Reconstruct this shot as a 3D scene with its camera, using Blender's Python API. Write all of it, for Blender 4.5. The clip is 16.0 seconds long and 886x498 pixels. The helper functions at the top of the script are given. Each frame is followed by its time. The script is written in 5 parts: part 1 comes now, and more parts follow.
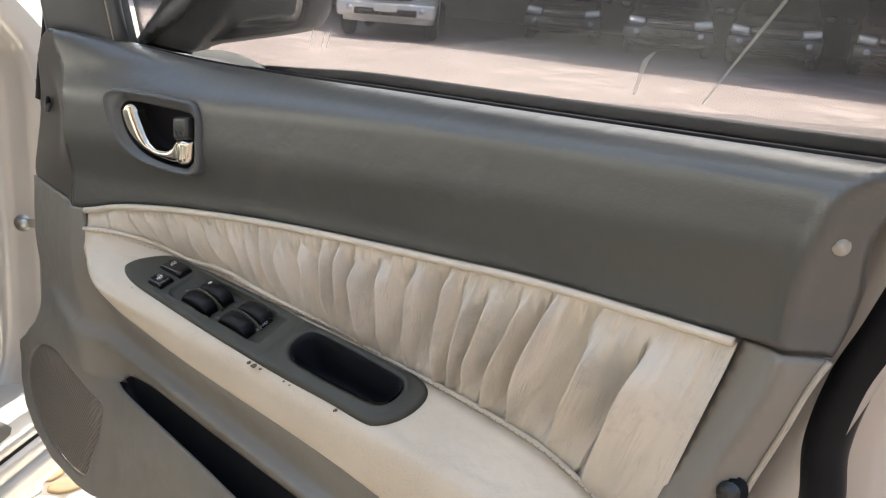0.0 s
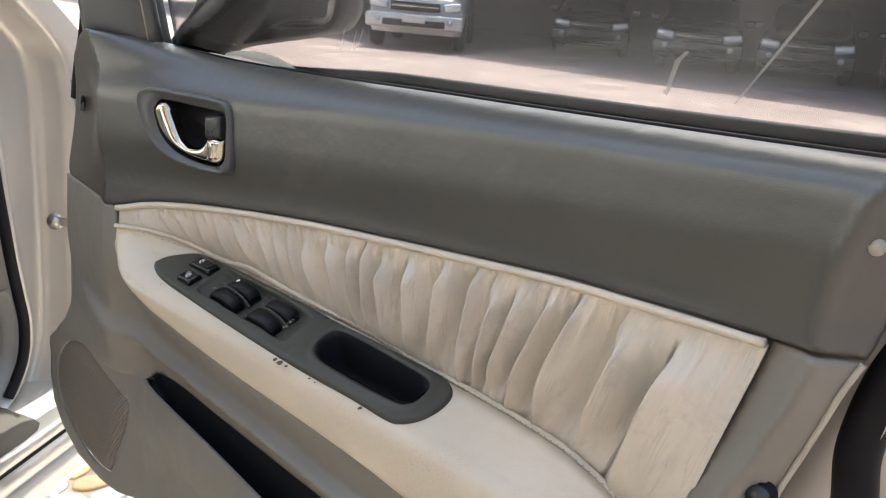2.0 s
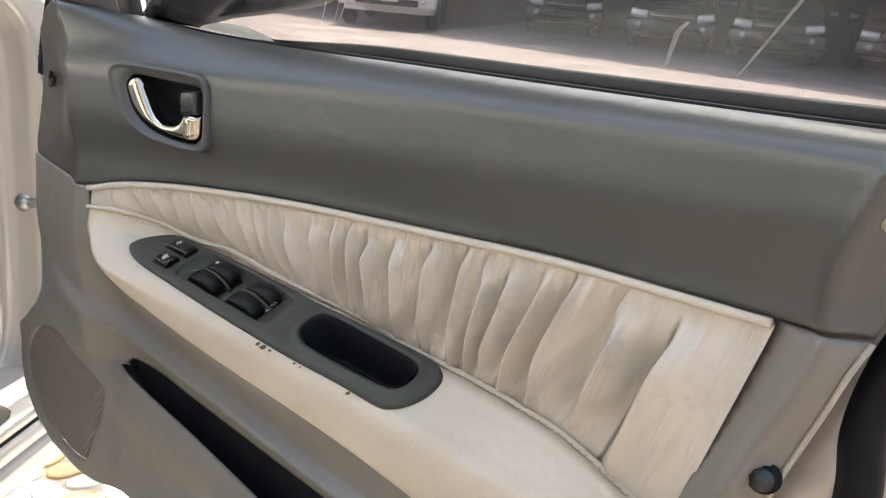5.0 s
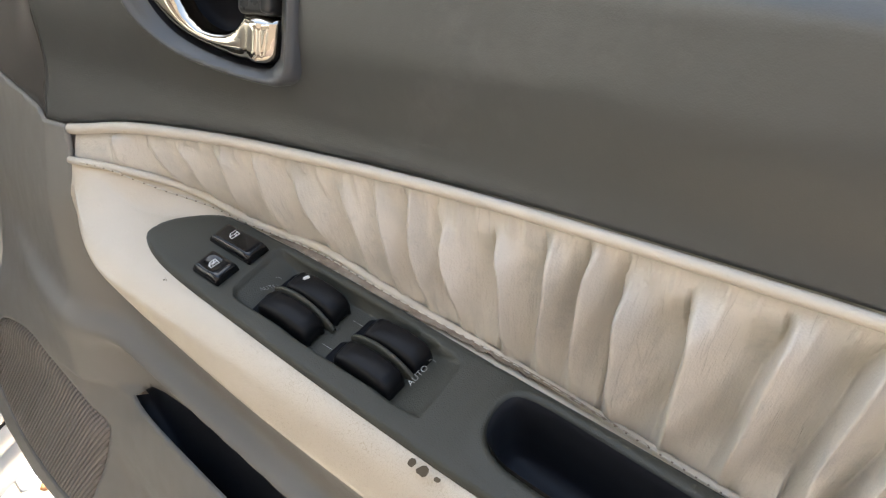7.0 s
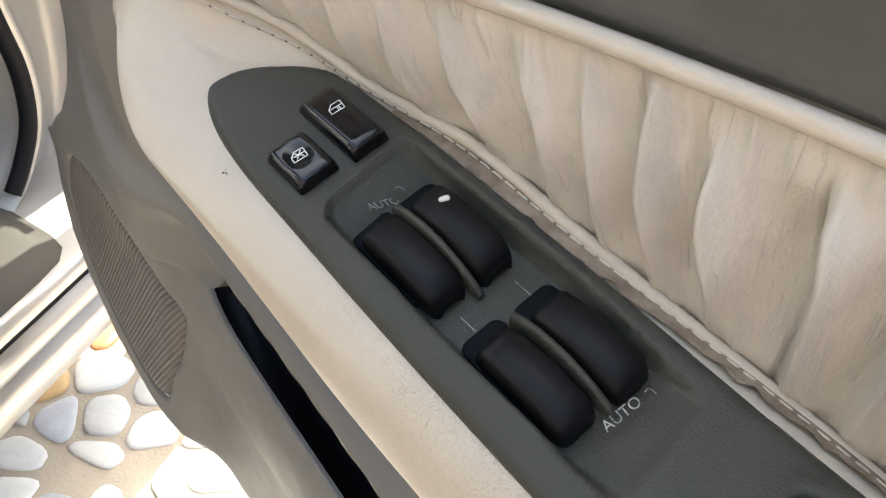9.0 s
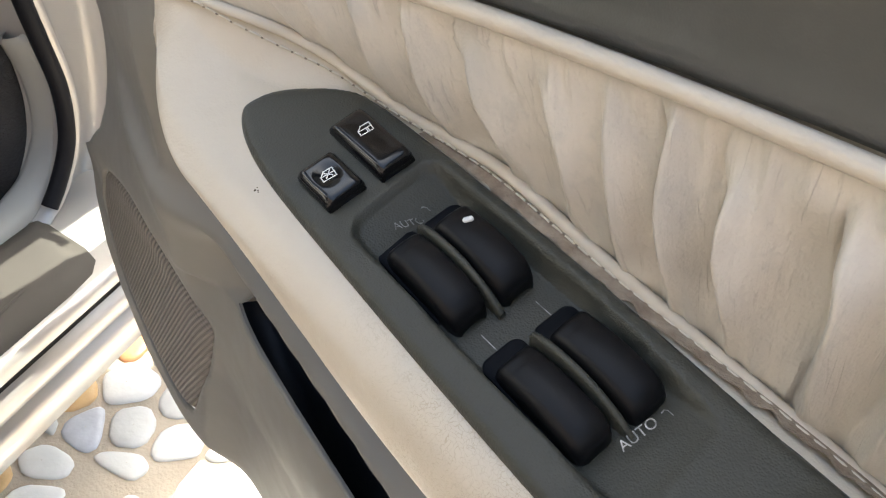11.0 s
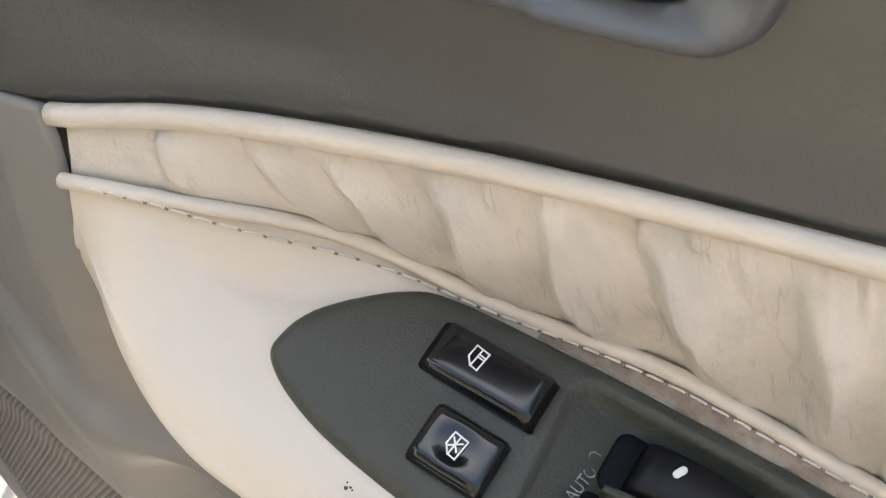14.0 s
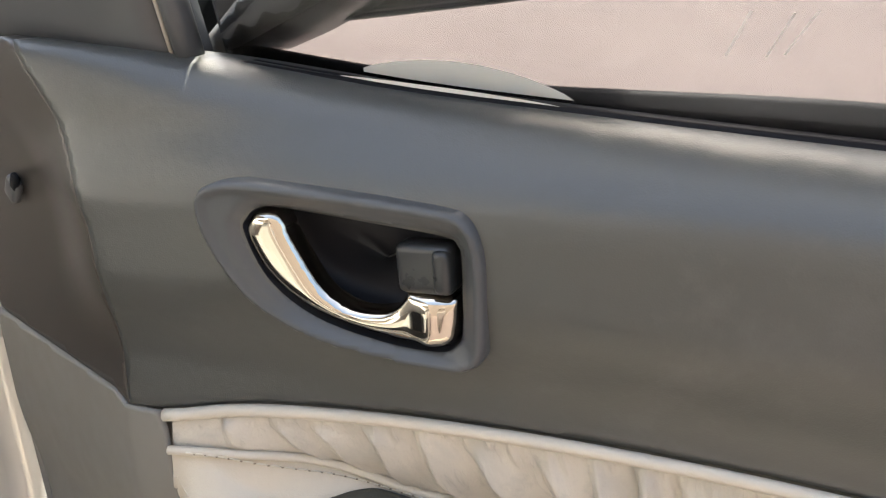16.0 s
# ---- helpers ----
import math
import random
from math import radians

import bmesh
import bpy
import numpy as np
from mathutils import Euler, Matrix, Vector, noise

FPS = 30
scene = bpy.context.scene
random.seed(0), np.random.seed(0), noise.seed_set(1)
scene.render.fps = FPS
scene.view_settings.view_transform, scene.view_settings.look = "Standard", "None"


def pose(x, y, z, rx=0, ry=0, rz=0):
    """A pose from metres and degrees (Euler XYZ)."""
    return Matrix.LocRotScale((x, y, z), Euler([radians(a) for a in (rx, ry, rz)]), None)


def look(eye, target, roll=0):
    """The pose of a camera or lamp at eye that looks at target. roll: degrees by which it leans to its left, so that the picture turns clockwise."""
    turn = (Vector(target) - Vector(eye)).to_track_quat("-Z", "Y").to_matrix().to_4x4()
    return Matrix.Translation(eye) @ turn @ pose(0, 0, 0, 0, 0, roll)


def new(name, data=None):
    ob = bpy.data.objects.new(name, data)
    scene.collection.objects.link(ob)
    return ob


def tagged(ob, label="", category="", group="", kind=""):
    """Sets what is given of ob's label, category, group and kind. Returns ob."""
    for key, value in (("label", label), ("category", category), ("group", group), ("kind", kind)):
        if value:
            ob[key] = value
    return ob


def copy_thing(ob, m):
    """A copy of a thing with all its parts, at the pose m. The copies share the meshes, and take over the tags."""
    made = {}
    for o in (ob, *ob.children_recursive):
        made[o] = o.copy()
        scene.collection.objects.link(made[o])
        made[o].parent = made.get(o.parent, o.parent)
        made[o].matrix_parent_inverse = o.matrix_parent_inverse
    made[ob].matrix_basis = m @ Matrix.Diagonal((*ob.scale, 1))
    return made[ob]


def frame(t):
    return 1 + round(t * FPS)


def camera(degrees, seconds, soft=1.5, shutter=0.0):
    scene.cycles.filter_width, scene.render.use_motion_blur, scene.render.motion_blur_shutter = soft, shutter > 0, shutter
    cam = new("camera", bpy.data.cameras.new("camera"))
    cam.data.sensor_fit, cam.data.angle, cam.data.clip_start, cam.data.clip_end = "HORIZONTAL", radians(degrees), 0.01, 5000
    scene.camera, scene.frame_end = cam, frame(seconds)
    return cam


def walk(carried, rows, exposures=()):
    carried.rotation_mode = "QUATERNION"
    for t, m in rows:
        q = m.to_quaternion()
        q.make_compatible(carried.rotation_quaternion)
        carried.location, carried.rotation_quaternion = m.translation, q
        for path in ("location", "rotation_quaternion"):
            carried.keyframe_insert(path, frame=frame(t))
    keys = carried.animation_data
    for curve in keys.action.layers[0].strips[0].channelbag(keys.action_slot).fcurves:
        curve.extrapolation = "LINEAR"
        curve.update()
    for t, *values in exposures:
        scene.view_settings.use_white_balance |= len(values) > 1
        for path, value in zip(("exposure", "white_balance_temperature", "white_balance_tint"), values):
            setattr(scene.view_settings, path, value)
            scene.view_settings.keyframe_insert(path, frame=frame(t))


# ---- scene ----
cam = camera(57.9, 16.0, 1.2)
PATH = [
    (0, (0.867, -0.504, 1.064), (-0.208, 1.061, 0.436), 4.5),
    (0.5, (0.876, -0.505, 1.063), (-0.213, 1.055, 0.445), 4.6),
    (1, (0.877, -0.507, 1.062), (-0.217, 1.051, 0.448), 4.8),
    (1.5, (0.874, -0.508, 1.06), (-0.238, 1.041, 0.456), 4.8),
    (2, (0.867, -0.508, 1.054), (-0.262, 1.027, 0.448), 4.9),
    (2.5, (0.866, -0.508, 1.057), (-0.261, 1.026, 0.446), 4.9),
    (3, (0.868, -0.507, 1.057), (-0.261, 1.03, 0.455), 4.4),
    (3.5, (0.876, -0.51, 1.058), (-0.238, 1.035, 0.449), 4.2),
    (5.8, (0.761, -0.467, 1.029), (-0.281, 1.087, 0.323), 4.9),
    (6, (0.724, -0.416, 1.023), (-0.309, 1.125, 0.277), 4.0),
    (6.2, (0.674, -0.396, 1.013), (-0.296, 1.182, 0.258), 5.1),
    (6.5, (0.601, -0.348, 1.003), (-0.317, 1.213, 0.153), 5.0),
    (6.8, (0.529, -0.317, 0.999), (-0.367, 1.227, 0.097), 6.6),
    (7, (0.491, -0.297, 0.995), (-0.419, 1.212, 0.048), 7.4),
    (7.5, (0.422, -0.233, 0.977), (-0.563, 1.117, -0.121), 7.9),
    (8, (0.379, -0.183, 0.947), (-0.622, 1.038, -0.282), 8.1),
    (8.5, (0.36, -0.154, 0.929), (-0.606, 0.995, -0.393), 8.0),
    (9, (0.356, -0.15, 0.924), (-0.604, 0.955, -0.438), 7.8),
    (11.5, (0.361, -0.154, 0.929), (-0.678, 0.925, -0.397), 7.0),
    (12, (0.302, -0.149, 0.927), (-0.701, 0.933, -0.424), 6.5),
    (12.5, (0.253, -0.141, 0.912), (-0.668, 0.985, -0.461), 6.8),
    (13, (0.218, -0.126, 0.908), (-0.611, 1.043, -0.487), 6.4),
    (13.5, (0.213, -0.118, 0.903), (-0.51, 1.129, -0.484), 7.2),
    (14, (0.197, -0.122, 0.921), (-0.45, 1.208, -0.425), 6.6),
    (14.5, (0.201, -0.153, 0.978), (-0.437, 1.317, -0.219), 5.0),
    (15, (0.232, -0.19, 1.023), (-0.432, 1.342, -0.078), 2.9),
    (15.5, (0.272, -0.23, 1.056), (-0.434, 1.34, 0.038), 1.3),
    (16, (0.296, -0.261, 1.076), (-0.446, 1.349, 0.151), 0.5),
]
EXPOSE = [(0.0, 1.96, 6370, 1), (3.7, 1.97, 6370, 1), (7.0, 2.29, 6350, 1), (9.0, 2.21, 6510, 1), (12.5, 2.15, 6480, 1), (14.5, 2.48, 6540, 2), (15.2, 2.5, 6540, 2), (16.0, 2.24, 6500, 2)]
walk(cam, [(t, look(eye, target, roll)) for t, eye, target, roll in PATH], EXPOSE)

# ---- world, sun, exposure ----
world = bpy.data.worlds.new("sky")
scene.world = world
world.use_nodes = True
wn = world.node_tree.nodes
sky = wn.new("ShaderNodeTexSky")
sky.sky_type, sky.sun_disc = "NISHITA", False
SUN_EL, SUN_AZ = 57.0, -21.0
sky.sun_elevation, sky.sun_rotation = radians(SUN_EL), radians(SUN_AZ)
sky.dust_density = 6.0
world.node_tree.links.new(sky.outputs[0], wn["Background"].inputs[0])
wn["Background"].inputs[1].default_value = 0.15
sun = new("sun", bpy.data.lights.new("sun", "SUN"))
sun.data.energy, sun.data.angle, sun.data.color = 3.0, radians(0.5), (1.0, 0.94, 0.86)
sun_from = Vector((math.sin(radians(SUN_AZ)) * math.cos(radians(SUN_EL)), math.cos(radians(SUN_AZ)) * math.cos(radians(SUN_EL)), math.sin(radians(SUN_EL))))
sun.matrix_world = look(sun_from * 30, (0, 0, 0))


# ---- materials ----
def material(name, a, b=None, rough=0.5, metal=0.0, scale=6.0, grain=0.0, grain_scale=700.0, wave=0.0, wave_scale=40.0, rough_var=0.08, coat=0.0, coat_rough=0.28, spec=0.5, per_object=0.0, stain=None, stain_at=0.62, stain_scale=9.0, cells=False):
    """Two-tone mottled surface with fine leather or pebble grain and a broad relief."""
    m = bpy.data.materials.new(name)
    m.use_nodes = True
    nt = m.node_tree
    N, L = nt.nodes, nt.links
    bsdf = N["Principled BSDF"]
    co = N.new("ShaderNodeTexCoord")
    b = b or tuple(c * 0.82 for c in a)
    n1 = N.new("ShaderNodeTexNoise")
    n1.inputs["Scale"].default_value, n1.inputs["Detail"].default_value, n1.inputs["Roughness"].default_value = scale, 6, 0.6
    L.new(co.outputs["Object"], n1.inputs["Vector"])
    ramp = N.new("ShaderNodeValToRGB")
    ramp.color_ramp.elements[0].position, ramp.color_ramp.elements[1].position = 0.3, 0.7
    ramp.color_ramp.elements[0].color, ramp.color_ramp.elements[1].color = (*b, 1), (*a, 1)
    L.new(n1.outputs["Fac"], ramp.inputs["Fac"])
    colour = ramp.outputs["Color"]
    if stain:
        n3 = N.new("ShaderNodeTexNoise")
        n3.inputs["Scale"].default_value, n3.inputs["Detail"].default_value, n3.inputs["Roughness"].default_value = stain_scale, 9, 0.7
        L.new(co.outputs["Object"], n3.inputs["Vector"])
        r3 = N.new("ShaderNodeValToRGB")
        r3.color_ramp.elements[0].position, r3.color_ramp.elements[1].position = stain_at, stain_at + 0.13
        L.new(n3.outputs["Fac"], r3.inputs["Fac"])
        mx = N.new("ShaderNodeMixRGB")
        mx.inputs[2].default_value = (*stain, 1)
        L.new(r3.outputs["Color"], mx.inputs[0])
        L.new(colour, mx.inputs[1])
        colour = mx.outputs[0]
    if per_object:
        info = N.new("ShaderNodeObjectInfo")
        hsv = N.new("ShaderNodeHueSaturation")
        mr = N.new("ShaderNodeMapRange")
        mr.inputs["To Min"].default_value, mr.inputs["To Max"].default_value = 1 - per_object, 1 + per_object
        L.new(info.outputs["Random"], mr.inputs["Value"])
        L.new(mr.outputs[0], hsv.inputs["Value"])
        L.new(colour, hsv.inputs["Color"])
        colour = hsv.outputs[0]
    L.new(colour, bsdf.inputs["Base Color"])
    mr2 = N.new("ShaderNodeMapRange")
    mr2.inputs["To Min"].default_value, mr2.inputs["To Max"].default_value = rough - rough_var, rough + rough_var
    n4 = N.new("ShaderNodeTexNoise")
    n4.inputs["Scale"].default_value, n4.inputs["Detail"].default_value = scale * 2.3, 5
    L.new(co.outputs["Object"], n4.inputs["Vector"])
    L.new(n4.outputs["Fac"], mr2.inputs["Value"])
    L.new(mr2.outputs[0], bsdf.inputs["Roughness"])
    bsdf.inputs["Metallic"].default_value = metal
    bsdf.inputs["Specular IOR Level"].default_value = spec
    bsdf.inputs["Coat Weight"].default_value = coat
    bsdf.inputs["Coat Roughness"].default_value = coat_rough
    prev = None
    for amount, sc, kind in ((grain, grain_scale, "v" if cells else "n"), (wave, wave_scale, "n")):
        if amount <= 0:
            continue
        if kind == "v":
            tex = N.new("ShaderNodeTexVoronoi")
            tex.feature = "SMOOTH_F1"
            tex.inputs["Scale"].default_value = sc
            out = tex.outputs["Distance"]
        else:
            tex = N.new("ShaderNodeTexNoise")
            tex.inputs["Scale"].default_value, tex.inputs["Detail"].default_value = sc, 3
            out = tex.outputs["Fac"]
        L.new(co.outputs["Object"], tex.inputs["Vector"])
        bp = N.new("ShaderNodeBump")
        bp.inputs["Strength"].default_value, bp.inputs["Distance"].default_value = min(1.0, amount), 0.6 / sc
        L.new(out, bp.inputs["Height"])
        if prev:
            L.new(prev.outputs[0], bp.inputs["Normal"])
        prev = bp
    if prev:
        L.new(prev.outputs[0], bsdf.inputs["Normal"])
    return m


def glass(name, tint):
    """Thin tinted glass: it lets tinted light straight through and mirrors more towards grazing."""
    m = bpy.data.materials.new(name)
    m.use_nodes = True
    N, L = m.node_tree.nodes, m.node_tree.links
    through_it = N.new("ShaderNodeBsdfTransparent")
    through_it.inputs["Color"].default_value = (*tint, 1)
    shine = N.new("ShaderNodeBsdfGlossy")
    shine.inputs["Roughness"].default_value = 0.0
    fr = N.new("ShaderNodeFresnel")
    fr.inputs["IOR"].default_value = 1.3
    pane_mix = N.new("ShaderNodeMixShader")
    pane_mix.name = "pane"
    L.new(fr.outputs[0], pane_mix.inputs[0])
    L.new(through_it.outputs[0], pane_mix.inputs[1])
    L.new(shine.outputs[0], pane_mix.inputs[2])
    L.new(pane_mix.outputs[0], N["Material Output"].inputs["Surface"])
    return m


def dust_veil(m, amount):
    """A thin uneven film that scatters light: dusty, and standing for the veil of reflections on the glass."""
    N, L = m.node_tree.nodes, m.node_tree.links
    co = N.new("ShaderNodeTexCoord")
    tex = N.new("ShaderNodeTexNoise")
    tex.inputs["Scale"].default_value, tex.inputs["Detail"].default_value = 7, 7
    L.new(co.outputs["Object"], tex.inputs["Vector"])
    mr = N.new("ShaderNodeMapRange")
    mr.inputs["From Min"].default_value, mr.inputs["From Max"].default_value = 0.3, 0.7
    mr.inputs["To Min"].default_value, mr.inputs["To Max"].default_value = amount * 0.6, amount * 1.4
    L.new(tex.outputs["Fac"], mr.inputs["Value"])
    film = N.new("ShaderNodeBsdfTranslucent")
    film.inputs["Color"].default_value = (0.75, 0.75, 0.78, 1)
    mix = N.new("ShaderNodeMixShader")
    L.new(mr.outputs[0], mix.inputs[0])
    L.new(N["pane"].outputs[0], mix.inputs[1])
    L.new(film.outputs[0], mix.inputs[2])
    L.new(mix.outputs[0], N["Material Output"].inputs["Surface"])


VINYL = material("dark_vinyl", (0.066, 0.068, 0.064), (0.055, 0.057, 0.054), coat=0.4, coat_rough=0.30, spec=0.55, rough=0.38, stain=(0.086, 0.086, 0.083), stain_at=0.60, stain_scale=6, grain=0.24, grain_scale=1300, wave=0.10, wave_scale=45, cells=True, scale=5, rough_var=0.05)
# trim's end face: vinyl with its dim brown reflections put into the colour
DIM_VINYL = material("dim_vinyl", (0.060, 0.053, 0.047), (0.050, 0.045, 0.040), rough=0.34, grain=0.12, grain_scale=1500, scale=5, rough_var=0.03)
CREAM = material("cream_leather", (0.61, 0.56, 0.475), (0.53, 0.485, 0.41), rough=0.38, grain=0.22, grain_scale=900, wave=0.22, wave_scale=60, cells=True, scale=9, stain=(0.40, 0.34, 0.265), stain_at=0.64)
GREY = material("grey_plastic", (0.205, 0.195, 0.174), (0.172, 0.164, 0.147), rough=0.48, grain=0.25, grain_scale=1500, wave=0.12, wave_scale=12, scale=4)
PLATE = material("plate_plastic", (0.058, 0.058, 0.047), (0.047, 0.047, 0.038), spec=0.3, rough=0.42, grain=0.45, grain_scale=1300, scale=10, stain=(0.066, 0.066, 0.058), stain_at=0.66, cells=True)
BLACK = material("black_plastic", (0.007, 0.007, 0.008), (0.005, 0.005, 0.006), spec=0.2, rough=0.40, grain=0.15, grain_scale=1800, scale=40)
GLOSS = material("gloss_black", (0.007, 0.007, 0.008), (0.005, 0.005, 0.006), rough=0.13, scale=40, rough_var=0.05)
RUBBER = material("black_rubber", (0.012, 0.012, 0.014), (0.008, 0.008, 0.010), spec=0.1, rough=0.45, scale=30, grain=0.1, grain_scale=600)
CHROME = material("chrome", (0.62, 0.565, 0.48), (0.57, 0.52, 0.44), rough=0.07, metal=1.0, scale=30, rough_var=0.04)
BEZEL = material("bezel_plastic", (0.074, 0.078, 0.083), (0.066, 0.070, 0.074), rough=0.36, grain=0.1, grain_scale=1500, scale=10)
SILVER = material("silver_paint", (0.46, 0.44, 0.41), (0.42, 0.40, 0.375), rough=0.33, metal=0.4, coat=0.6, coat_rough=0.05, scale=3, grain=0.05, grain_scale=2500)
MESH = material("speaker_mesh", (0.21, 0.185, 0.16), (0.17, 0.152, 0.13), rough=0.6, scale=8)
CARPET = material("carpet", (0.022, 0.021, 0.022), (0.014, 0.014, 0.015), rough=0.9, grain=0.9, grain_scale=300, scale=30)
WHITE = material("white_print", (0.75, 0.75, 0.73), rough=0.5)
STEEL = material("steel", (0.5, 0.49, 0.46), rough=0.35, metal=1.0, scale=60)
PINK = material("pink_lot", (0.315, 0.25, 0.225), (0.225, 0.178, 0.16), rough=0.9, grain=0.25, grain_scale=30, scale=0.9, stain=(0.40, 0.325, 0.295), stain_at=0.52, stain_scale=0.7)
GLASS = glass("tinted_glass", (0.655, 0.645, 0.65))
dust_veil(GLASS, 0.017)
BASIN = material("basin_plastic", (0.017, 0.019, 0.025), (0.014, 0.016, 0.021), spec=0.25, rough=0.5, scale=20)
TAB = material("tab_plastic", (0.030, 0.032, 0.033), (0.025, 0.027, 0.028), rough=0.3, scale=20)
# near-black puts the shade of slots and gaps into colour; also the outer seal
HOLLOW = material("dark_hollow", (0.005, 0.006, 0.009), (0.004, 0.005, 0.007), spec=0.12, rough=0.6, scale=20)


def add_relief(m, build):
    """Chains one more bump, whose height build(nodes, links) gives, behind those the material has."""
    nt = m.node_tree
    bsdf = nt.nodes["Principled BSDF"]
    height, strength, dist = build(nt.nodes, nt.links)
    bp = nt.nodes.new("ShaderNodeBump")
    bp.inputs["Strength"].default_value, bp.inputs["Distance"].default_value = strength, dist
    nt.links.new(height, bp.inputs["Height"])
    sock = bsdf.inputs["Normal"]
    if sock.is_linked:
        nt.links.new(sock.links[0].from_socket, bp.inputs["Normal"])
    nt.links.new(bp.outputs[0], sock)


PLEATED = material("pleated_leather", (0.615, 0.575, 0.505), (0.53, 0.50, 0.445), rough=0.40, grain=0.28, grain_scale=850, cells=True, scale=9, stain=(0.43, 0.42, 0.385), stain_at=0.56, stain_scale=15)


def wrinkles(N, L):
    """Fine creases that run down the folds, with grey dirt rubbed into them and along the streaks between."""
    uv = N.new("ShaderNodeUVMap")

    def noise_at(su, sv, detail, twist):
        mp = N.new("ShaderNodeMapping")
        mp.inputs["Scale"].default_value = (su, sv, 1)
        L.new(uv.outputs[0], mp.inputs["Vector"])
        tex = N.new("ShaderNodeTexNoise")
        tex.inputs["Scale"].default_value, tex.inputs["Detail"].default_value, tex.inputs["Distortion"].default_value = 1.0, detail, twist
        L.new(mp.outputs[0], tex.inputs["Vector"])
        return tex.outputs["Fac"]

    def ranged(sock, a, b, c, d):
        mr = N.new("ShaderNodeMapRange")
        for key, val in (("From Min", a), ("From Max", b), ("To Min", c), ("To Max", d)):
            mr.inputs[key].default_value = val
        L.new(sock, mr.inputs["Value"])
        return mr.outputs[0]

    def maths(op, a, b):
        mt = N.new("ShaderNodeMath")
        mt.operation = op
        for i, v in enumerate((a, b)):
            if isinstance(v, (int, float)):
                mt.inputs[i].default_value = v
            else:
                L.new(v, mt.inputs[i])
        return mt.outputs[0]

    fine = noise_at(420, 7, 4, 0.35)
    off = maths("ABSOLUTE", maths("SUBTRACT", noise_at(150, 1.6, 2.5, 0.12), 0.5), 0)
    where = ranged(noise_at(60, 2.2, 2, 0.2), 0.53, 0.62, 0, 1)
    line = maths("MULTIPLY", ranged(off, 0.0, 0.022, 1, 0), where)
    streak = ranged(noise_at(46, 1.3, 4, 0.4), 0.48, 0.66, 0, 0.55)
    bsdf = N["Principled BSDF"]
    colour = bsdf.inputs["Base Color"].links[0].from_socket
    for fac, tint in ((streak, (0.40, 0.395, 0.37, 1)), (maths("MULTIPLY", line, 0.2), (0.24, 0.23, 0.215, 1))):
        mx = N.new("ShaderNodeMixRGB")
        mx.inputs[2].default_value = tint
        L.new(fac, mx.inputs[0])
        L.new(colour, mx.inputs[1])
        colour = mx.outputs[0]
    L.new(colour, bsdf.inputs["Base Color"])
    return maths("SUBTRACT", fine, maths("MULTIPLY", line, 0.35)), 0.45, 0.0011


add_relief(PLEATED, wrinkles)
ARM = material("armrest_leather", (0.605, 0.54, 0.435), (0.54, 0.48, 0.385), rough=0.38, grain=0.2, grain_scale=1000, wave=0.15, wave_scale=50, cells=True, scale=9, stain=(0.45, 0.40, 0.31), stain_at=0.66)


